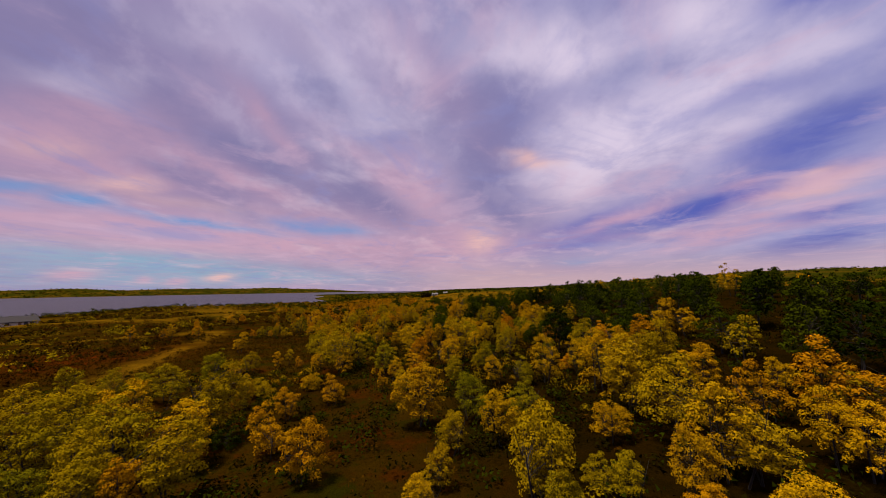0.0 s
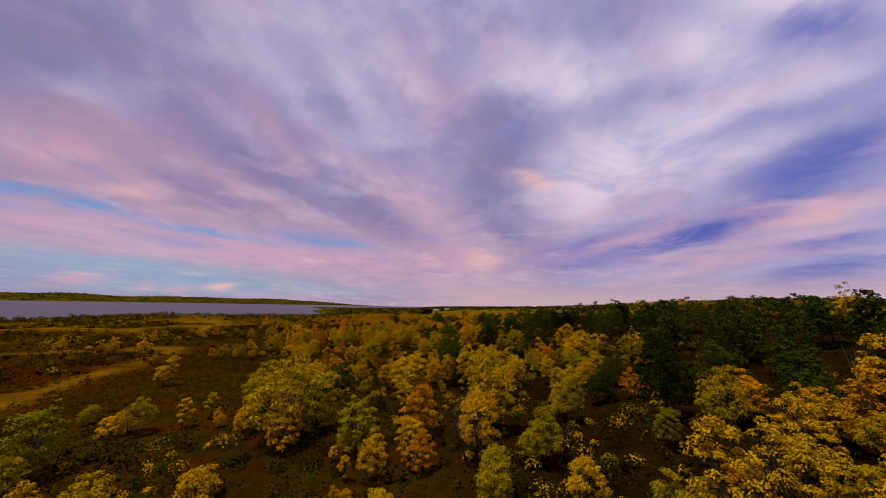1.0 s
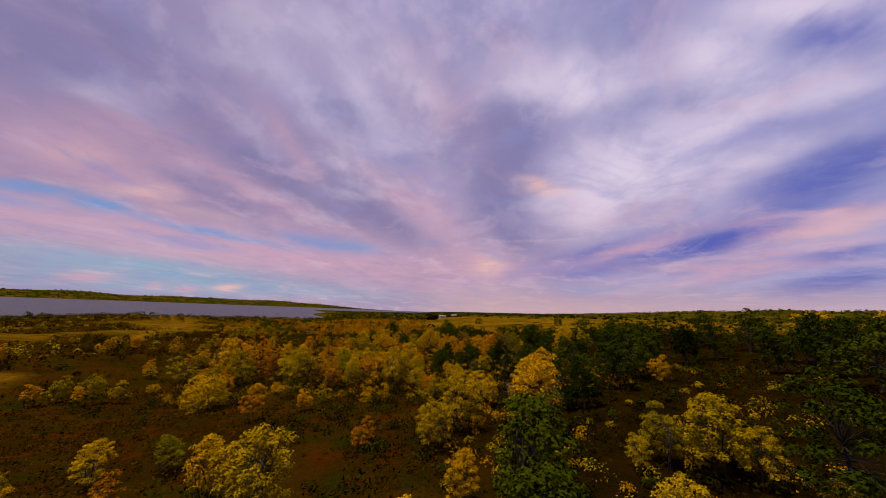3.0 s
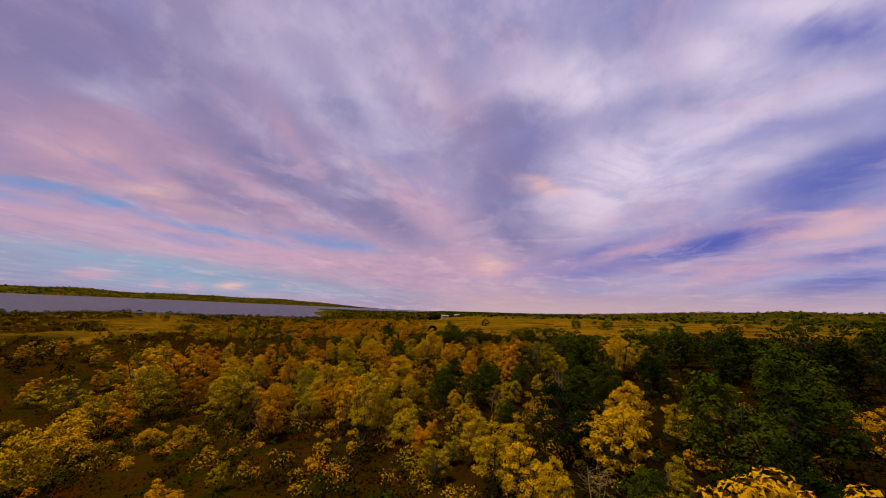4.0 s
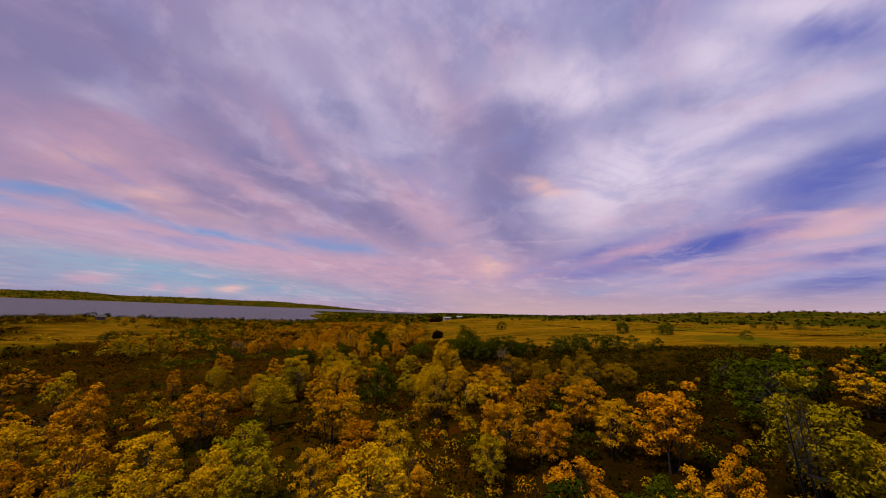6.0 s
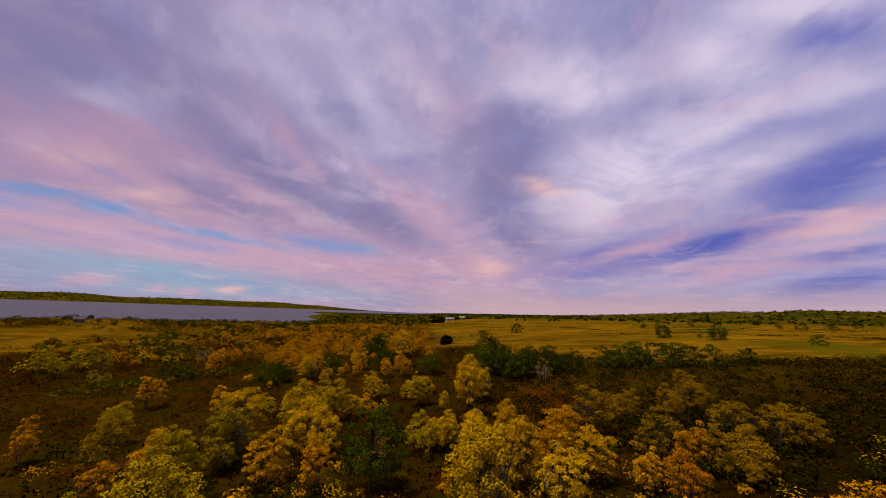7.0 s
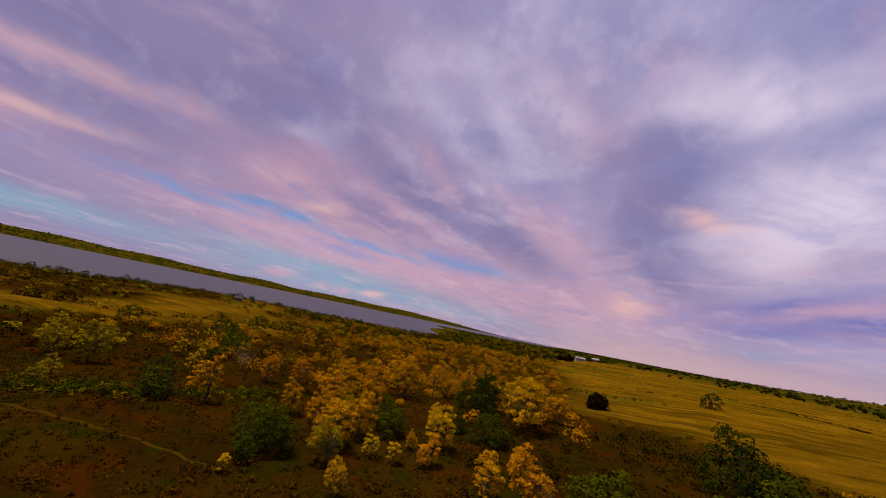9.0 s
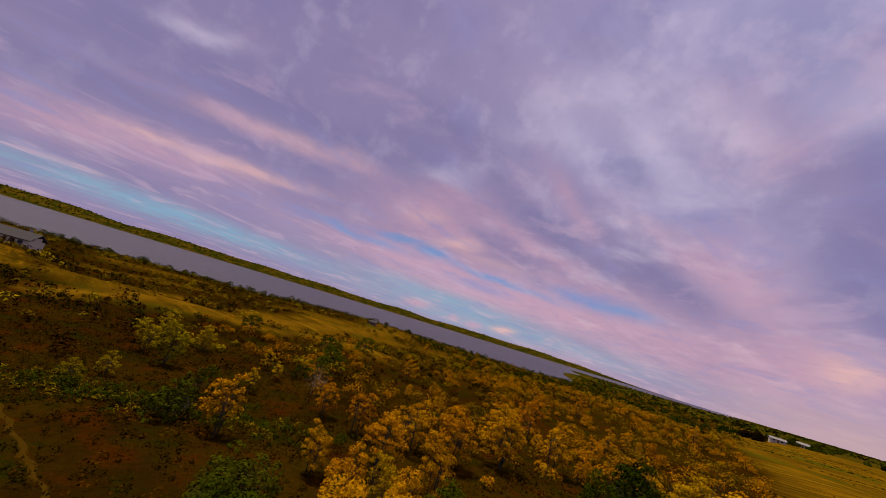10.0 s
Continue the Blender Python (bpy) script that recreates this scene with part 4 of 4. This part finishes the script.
stand("bare", [(6.6, 80.0, 0.69), (5.1, 97.2, 0.62), (11.7, 99.9, 0.91), (8.7, 151.5, 0.97), (-42.5, 170.3, 0.85), (-44.6, 172.4, 0.89)])
stand("brown", [(10.0, 125.0, 0.38), (10.6, 125.8, 0.68), (9.9, 126.6, 0.64), (16.0, 128.6, 0.66), (8.0, 128.7, 0.82), (15.2, 129.0, 0.76), (-21.7, 129.1, 0.82), (13.3, 130.0, 0.80), (6.3, 132.4, 1.00), (13.0, 135.3, 0.68), (10.1, 136.2, 0.70), (15.1, 136.5, 0.96)])
stand("willow", [(-11.0, 19.0, 0.61), (-8.5, 50.1, 0.97), (16.1, 108.3, 0.70), (30.3, 118.7, 1.45), (24.7, 121.5, 1.41), (24.1, 125.8, 1.07), (-23.7, 153.3, 0.56), (-23.3, 155.0, 0.84), (-36.3, 156.3, 0.82), (-25.5, 156.5, 0.93), (-4.7, 157.9, 0.98), (-40.7, 159.3, 0.82), (20.4, 160.7, 1.04), (-19.7, 163.8, 0.90), (112.2, 165.5, 1.23), (4.5, 166.1, 1.45), (-12.3, 166.3, 0.87), (-15.5, 168.2, 0.65), (-50.3, 173.7, 0.75), (-16.0, 174.8, 1.06), (-51.6, 177.0, 1.06), (-76.0, 177.4, 1.04), (-15.1, 178.2, 1.36), (-57.0, 182.8, 1.30), (-64.3, 186.5, 1.29), (57.4, 188.2, 1.32), (49.5, 195.0, 1.31), (-69.5, 198.3, 1.23), (20.8, 223.5, 1.17), (189.3, 284.7, 1.49)])
stand("willow", [(185.5, 296.8, 1.48), (373.9, 431.7, 1.49), (453.0, 519.6, 1.43), (543.1, 533.4, 1.49), (591.3, 597.3, 1.49), (570.5, 606.3, 1.69), (-327.5, 805.3, 1.49)])
plant("thorn", -1.8, 197.0, 0.95)
plant("thorn", -1.0, 462.0, 2.2)
plant("thorn", -7.0, 470.0, 2.0)
for x, y, s in ((3.0, 478, 0.8), (13.5, 481, 0.95), (17.0, 476, 0.6), (19.5, 530, 1.0), (30.0, 528, 0.9), (-4.0, 480, 0.8)):
    plant("green", x, y, s)

stand("willow", [(1.5, 157, 1.3), (3.6, 155.5, 1.25), (6, 154.6, 1.2), (8.6, 155, 1.25), (11.2, 156, 1.15), (13.6, 156.5, 1.0), (4.6, 160, 1.3), (9, 160.4, 1.1)])
stand("willow", [(20, 158, 1.0), (22.4, 157.2, 1.15), (25, 156, 1.2), (28, 155, 1.1), (30.8, 154, 1.0), (24, 160.2, 1.1), (29, 159, 1.0), (33.5, 153, 0.8)])


def off_field(x, y):
    return float(field_mask(x, y)) < 0.3


def thick(x, y):
    """In the wood, but not in its open bottom."""
    return off_field(x, y) and not (-10 < x < 2 and y < 36) and not (-16 < x < 0 and 64 < y < 82)


rng = np.random.RandomState(4)


def scatter(kind, count, x0, x1, y0, y1, gap, lo, hi, want=None):
    made = 0
    for _ in range(count * 15):
        if made >= count:
            break
        x, y = x0 + (x1 - x0) * rng.rand(), y0 + (y1 - y0) * rng.rand()
        s = lo + (hi - lo) * rng.rand()
        if (want and not want(x, y)) or any((x - a) ** 2 + (y - b) ** 2 < (gap * (w + s * KINDS[kind][6]) / 2) ** 2 for a, b, w in SPOTS):
            continue
        plant(kind, x, y, s)
        made += 1


scatter("green", 14, 16, 46, 78, 117, 0.45, 0.8, 1.08)
scatter("green", 85, 26, 85, 8, 116, 0.45, 0.55, 0.92)

scatter("yellow", 10, 45, 95, 50, 130, 0.6, 0.9, 1.3)
scatter("orange", 12, -44, -26, 86, 124, 0.6, 0.5, 0.9)
scatter("lime", 8, -44, -26, 86, 124, 0.6, 0.5, 0.8)
scatter("lime", 12, -44, -24, 6, 34, 0.6, 0.6, 0.9)
scatter("orange", 16, -46, -14, 184, 215, 0.7, 0.4, 0.8, off_field)
stand("willow", [(92, 278, 0.90), (117, 281, 0.80), (192, 316, 1.00), (459, 514, 0.90), (57, 193, 0.35), (218, 298, 1.30), (509, 526, 1.00), (72, 181, 0.90)])
scatter("orange", 12, -72, -36, 86, 136, 0.6, 0.6, 1.0)
scatter("yellow", 6, -66, -34, 86, 130, 0.6, 0.5, 0.8)
for i in range(60):
    y = 150 + 360 * rng.rand()
    plant("willow", float(bank_x(y)) + 2 + 6 * rng.normal(), y, 0.8 + 0.6 * rng.rand())


# ---- undergrowth and far woods ----
def thicket(name, label, key, count, place, lo, hi, leaf, per, category="brush", sink=0.3):
    """Low growth that nobody could count: leafy clumps joined into one mesh."""
    x, y = place(count)
    z = height(x, y)
    ok = z > LAKE_Z + 0.6
    x, y, z = x[ok], y[ok], z[ok]
    r = lo + (hi - lo) * rng.rand(len(x)) ** 1.6
    centre = np.stack([x, y, z + r * sink], 1)
    num = np.maximum((per * (0.6 + 0.8 * rng.rand(len(x)))).astype(int), 4)
    q = leaves(rng, np.repeat(centre, num, 0), np.repeat(r, num)[:, None], int(num.sum()), leaf, 0.85, 0.5)
    return tagged(new(name, leaf_mesh(name, q, LEAF[key])), label, category, kind="stuff")


def within(x0, x1, y0, y1, want=None):
    """Places in a stretch of land, kept where want() says so."""
    def place(count):
        x, y = x0 + (x1 - x0) * rng.rand(count * 6), y0 + (y1 - y0) * rng.rand(count * 6)
        if want is not None:
            ok = want(x, y)
            x, y = x[ok], y[ok]
        return x[:count], y[:count]
    return place


def far_land(a0, a1, r0, r1):
    def place(count):
        a, r = np.radians(a0 + (a1 - a0) * rng.rand(count)), r0 + (r1 - r0) * rng.rand(count)
        return r * np.sin(a), 100 + r * np.cos(a)
    return place


def along_bank(count):
    y = 110 + 800 * rng.rand(count) ** 1.3
    return bank_x(y) + 2 + 6 * rng.normal(size=count), y


def weed_strips(count):
    """Long thin patches across the field."""
    k = rng.randint(0, 46, count)
    cx, cy = -8 + 230 * rng.rand(46), 205 + 260 * rng.rand(46) ** 1.2
    return cx[k] + (0.02 * cy[k]) * rng.normal(size=count), cy[k] + 0.9 * rng.normal(size=count) + 0.15 * (cx[k] % 7)


def shrub_row(count):
    """A long row of low shrubs across the open slope."""
    f = rng.rand(count)
    return -44 + 13 * f + 0.9 * rng.normal(size=count), 149 + 16 * f + 1.3 * rng.normal(size=count)


def open_ground(x, y):
    return field_mask(x, y) < 0.3


def meadow(x, y):
    """1 on the open slopes west of the wood, 0 in the wood."""
    return np.maximum(step(-x, 8, 16) * step(y, 36, 44) * (1 - step(y, 78, 90)), step(-x, 6, 16) * step(y, 128, 140))


def woody(x, y):
    verge = step(x, 2, 8) * step(y, 134, 142)
    return open_ground(x, y) & (rng.rand(len(x)) < (1.15 - np.abs(x) / 60) * (1 - 0.96 * meadow(x, y)) * (1 - 0.85 * verge))


def leafy(x, y):
    """In the wood, but not in its open bottoms."""
    return woody(x, y) & ~((x > -11) & (x < 3) & (y < 37)) & ~((x > -17) & (x < 0) & (y > 63) & (y < 83)) & (meadow(x, y) < 0.2)


def slope(x, y):
    return open_ground(x, y) & (rng.rand(len(x)) < 0.15 + 0.85 * meadow(x, y))


# this undergrowth carries part of the wood's shade in its leaf colour
thicket("undergrowth", "olive undergrowth between the trees, darkened for shade", "olive", 4000, within(-48, 50, 4, 182, woody), 0.35, 1.2, 0.15, 36)
thicket("undergrowth", "deep green leafy undergrowth in the wood", "green", 1100, within(-40, 55, 4, 134, woody), 0.4, 1.3, 0.15, 42)
thicket("undergrowth", "rust-brown brush on the slope", "rust", 5600, within(-75, 40, 8, 195, slope), 0.2, 0.7, 0.13, 16)
thicket("undergrowth", "brown dry weeds on the slope", "weeds", 5200, within(-60, 30, 30, 180, slope), 0.12, 0.45, 0.10, 13)
thicket("undergrowth", "low yellow-green shrubs between the trees", "lime", 420, within(-34, 32, 6, 135, leafy), 0.3, 0.8, 0.085, 96)
thicket("undergrowth", "low orange shrubs between the trees", "orange", 380, within(-40, 10, 60, 132, leafy), 0.3, 0.9, 0.085, 92)
thicket("undergrowth", "tawny weeds over the open slope", "weeds", 1600, within(-80, 30, 30, 195, slope), 0.2, 0.7, 0.10, 34)
thicket("undergrowth", "dry brown weeds at the edge of the field", "weeds", 1100, within(0, 75, 132, 188, open_ground), 0.2, 0.7, 0.15, 24)
thicket("undergrowth", "young yellow-leaved growth under the trees", "yellow", 380, within(-34, 26, 14, 132, leafy), 0.3, 0.85, 0.085, 110)
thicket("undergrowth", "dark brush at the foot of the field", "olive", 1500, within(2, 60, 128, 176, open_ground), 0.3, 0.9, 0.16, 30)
thicket("shrub_row", "row of low yellow-green shrubs across the open slope", "lime", 80, shrub_row, 0.2, 0.5, 0.08, 60)
thicket("shrub_row", "row of low olive shrubs across the open slope", "willow", 130, shrub_row, 0.3, 0.8, 0.12, 50)
thicket("maple_scrub", "orange-gold maple scrub on the far slope", "orange", 620, within(-85, -4, 170, 340, lambda x, y: open_ground(x, y) & (waves(x, y, 45, 32) > -0.4)), 0.6, 1.6, 0.17, 120)
thicket("maple_scrub", "brown-gold scrub on the far slope", "brown", 700, within(-95, -4, 174, 360, open_ground), 0.6, 1.5, 0.20, 70)
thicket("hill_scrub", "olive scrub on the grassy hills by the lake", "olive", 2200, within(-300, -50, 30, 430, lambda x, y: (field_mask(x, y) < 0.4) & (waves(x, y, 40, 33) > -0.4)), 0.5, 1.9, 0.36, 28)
thicket("hill_scrub", "yellow-green scrub on the grassy hills by the lake", "lime", 360, within(-260, -50, 50, 400, lambda x, y: (field_mask(x, y) < 0.6) & (waves(x, y, 50, 34) > 0.1)), 0.7, 2.0, 0.34, 50)
thicket("hill_scrub", "rust scrub on the hills by the lake", "rust", 1500, within(-200, -45, 30, 330, lambda x, y: field_mask(x, y) < 0.4), 0.4, 1.3, 0.3, 26)
thicket("hill_scrub", "brown-gold scrub on the hills by the lake", "hill", 1500, within(-260, -60, 30, 420, lambda x, y: field_mask(x, y) < 0.5), 0.5, 1.7, 0.34, 30)
thicket("woods", "green woods before the farm buildings", "green", 800, within(-200, -8, 300, 720), 1.0, 2.8, 0.7, 44, "woods")
thicket("woods", "brown-gold woods before the farm buildings", "brown", 700, within(-200, -8, 260, 720), 1.0, 2.6, 0.6, 40, "woods")
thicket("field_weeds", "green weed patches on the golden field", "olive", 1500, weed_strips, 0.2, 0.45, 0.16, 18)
thicket("field_weeds", "brown dock and weeds in short strips on the golden field", "rust", 900, weed_strips, 0.2, 0.5, 0.2, 14)
thicket("farm_grove", "dark green trees round the farm buildings", "green", 60, within(-22, 2, 470, 492), 1.6, 3.4, 0.5, 120, "woods")
thicket("farm_grove", "dark green trees behind the farm buildings", "green", 60, within(2, 34, 486, 540), 1.2, 2.6, 0.5, 100, "woods")
thicket("shore_trees", "dark green trees along the near shore of the lake", "green", 420, along_bank, 1.0, 2.5, 0.3, 70, "woods", 0.2)
thicket("shore_trees", "fresh green bushes along the near shore", "willow", 300, along_bank, 0.9, 2.0, 0.3, 60, "woods", 0.2)
thicket("shore_trees", "yellow-green bushes along the near shore", "hill", 300, along_bank, 0.7, 1.5, 0.3, 60, "woods", 0.3)
thicket("far_woods", "dark woods scattered over the far plain", "green", 1800, far_land(-16, 62, 480, 3200), 1.5, 4.5, 1.8, 24, "woods")
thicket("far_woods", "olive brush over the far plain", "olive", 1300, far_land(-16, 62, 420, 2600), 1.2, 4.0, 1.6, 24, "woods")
thicket("far_shore_woods", "dark woods on the ridge across the lake", "green", 1100, far_land(-105, -12, 2640, 3000), 2.0, 5.0, 3.6, 20, "woods")
thicket("far_shore_woods", "brown brush on the ridge across the lake", "weeds", 900, far_land(-105, -12, 2620, 2900), 2.0, 4.5, 3.6, 20, "woods")


# ---- houses ----
def plain(name, c, rough=0.7, metal=0.0):
    m, n, b = material(name)
    f = n.noise(position(n), 2.5, 5, 0.65)
    n.put(b.inputs["Base Color"], n.mix(n.ramp(f, 0.3, 0.7, 0, 0.5), c, tuple(v * 0.6 for v in c)))
    b.inputs["Roughness"].default_value, b.inputs["Metallic"].default_value = rough, metal
    return m


WHITE, CREAM = plain("white siding", (0.40, 0.38, 0.34)), plain("cream siding", (0.52, 0.45, 0.33))
GREY_ROOF, DARK_ROOF = plain("grey shingles", (0.20, 0.19, 0.19)), plain("dark shingles", (0.035, 0.032, 0.036), 0.95)
TRODDEN = plain("trodden grass", (0.046, 0.024, 0.0016), 0.95)
TRODDEN.node_tree.nodes["Principled BSDF"].inputs["Specular IOR Level"].default_value = 0.0
GLASS, WOOD = plain("dark glass", (0.03, 0.035, 0.045), 0.15), plain("brown door", (0.13, 0.06, 0.03))


def footpath(way, wide):
    """A narrow trodden path, a little domed, that follows the ground."""
    bm, rows = bmesh.new(), []
    for (x0, y0), (x1, y1) in zip(way, way[1:]):
        count = int(math.hypot(x1 - x0, y1 - y0) / 0.3)
        for k in range(count):
            f = k / count
            x, y = x0 + f * (x1 - x0), y0 + f * (y1 - y0) + 0.10 * math.sin(x0 + f * 9)
            half = wide / 2 * (1 + 0.3 * math.sin(x * 2.3) * math.sin(x * 0.9))
            rows.append([bm.verts.new((x, y + o * half, ground_z(x, y + o * half) + lift)) for o, lift in ((-1, -0.06), (-0.4, 0.03), (0.4, 0.03), (1, -0.06))])
    for a, b in zip(rows, rows[1:]):
        for i in range(3):
            bm.faces.new((a[i], b[i], b[i + 1], a[i + 1])).smooth = True
    return tagged(link("footpath", bm, TRODDEN), "narrow trodden footpath through brown grass", "path", kind="structure")


footpath([(-40.0, 149.4), (-35.8, 150.0), (-31.5, 150.6), (-28.6, 151.1), (-24.7, 151.5), (-22.5, 151.9)], 0.42)


def block(bm, x0, x1, y0, y1, z0, z1):
    m = Matrix.Translation(((x0 + x1) / 2, (y0 + y1) / 2, (z0 + z1) / 2)) @ Matrix.Diagonal((x1 - x0, y1 - y0, z1 - z0, 1))
    bmesh.ops.create_cube(bm, size=1, matrix=m)


def part(name, parent, mat, *boxes, label=""):
    bm = bmesh.new()
    for b in boxes:
        block(bm, *b)
    return link(name, bm, mat, parent, label)


def house(label, x, y, turn, length, depth, wall, wall_mat, roof_mat, rise=1.6, name="house", lift=0.0):
    root = new(name)
    root.matrix_basis = pose(x, y, ground_z(x, y) + lift, 0, 0, turn)
    l, d = length / 2, depth / 2
    part("wall", root, wall_mat, (-l, l, -d, -d + 0.2, -0.8, wall), (-l, l, d - 0.2, d, -0.8, wall), (-l, -l + 0.2, -d + 0.2, d - 0.2, -0.8, wall), (l - 0.2, l, -d + 0.2, d - 0.2, -0.8, wall))
    bm = bmesh.new()
    o = 0.45
    prof = [(-d - o, wall - 0.15), (0, wall + rise), (d + o, wall - 0.15), (d + o, wall + 0.05), (0, wall + rise + 0.22), (-d - o, wall + 0.05)]
    a = [bm.verts.new((-l - o, py, pz)) for py, pz in prof]
    b = [bm.verts.new((l + o, py, pz)) for py, pz in prof]
    bm.faces.new(a[::-1]), bm.faces.new(b)
    for i in range(6):
        j = (i + 1) % 6
        bm.faces.new((a[i], a[j], b[j], b[i]))
    roof = link("roof", bm, roof_mat, root)
    part("chimney", roof, GREY_ROOF, (l * 0.4, l * 0.4 + 0.6, 0.3, 0.9, wall + rise * 0.4, wall + rise + 0.8))
    part("gable", root, wall_mat, (-l + 0.02, -l + 0.18, -d * 0.45, d * 0.45, wall, wall + rise * 0.5), (l - 0.18, l - 0.02, -d * 0.45, d * 0.45, wall, wall + rise * 0.5))
    part("door", root, WOOD, (-0.45, 0.45, -d - 0.04, -d - 0.003, 0, 2.05))
    n = max(int(length // 3.2), 2)
    for i in range(n):
        cx = -l + length * (i + 0.5) / n
        if abs(cx) < 1.0:
            cx += 1.6
        w = part("window", root, WHITE, (cx - 0.65, cx + 0.65, -d - 0.05, -d - 0.003, 0.95, 2.1))
        part("pane", w, GLASS, (cx - 0.55, cx + 0.55, -d - 0.06, -d - 0.053, 1.05, 2.0))
    return tagged(root, label, "house", "lakeside houses" if name == "house" else "")


house("long low white farmhouse with a grey roof at the field's edge", 8, 474, 12, 7.5, 4, 2.1, WHITE, GREY_ROOF, 0.9)
house("pale cream farm shed beyond the white farmhouse", 24, 525, -8, 6, 3.6, 2.2, CREAM, GREY_ROOF, 1.1, "shed")
house("house with a broad dark shingled roof above the lake", -163, 147, 60, 10, 6.5, 2.3, CREAM, DARK_ROOF, 1.9)
house("small brown cabin with a dark roof near the shore", -198, 309, 35, 4.2, 3.4, 1.9, WOOD, DARK_ROOF, 1.0)
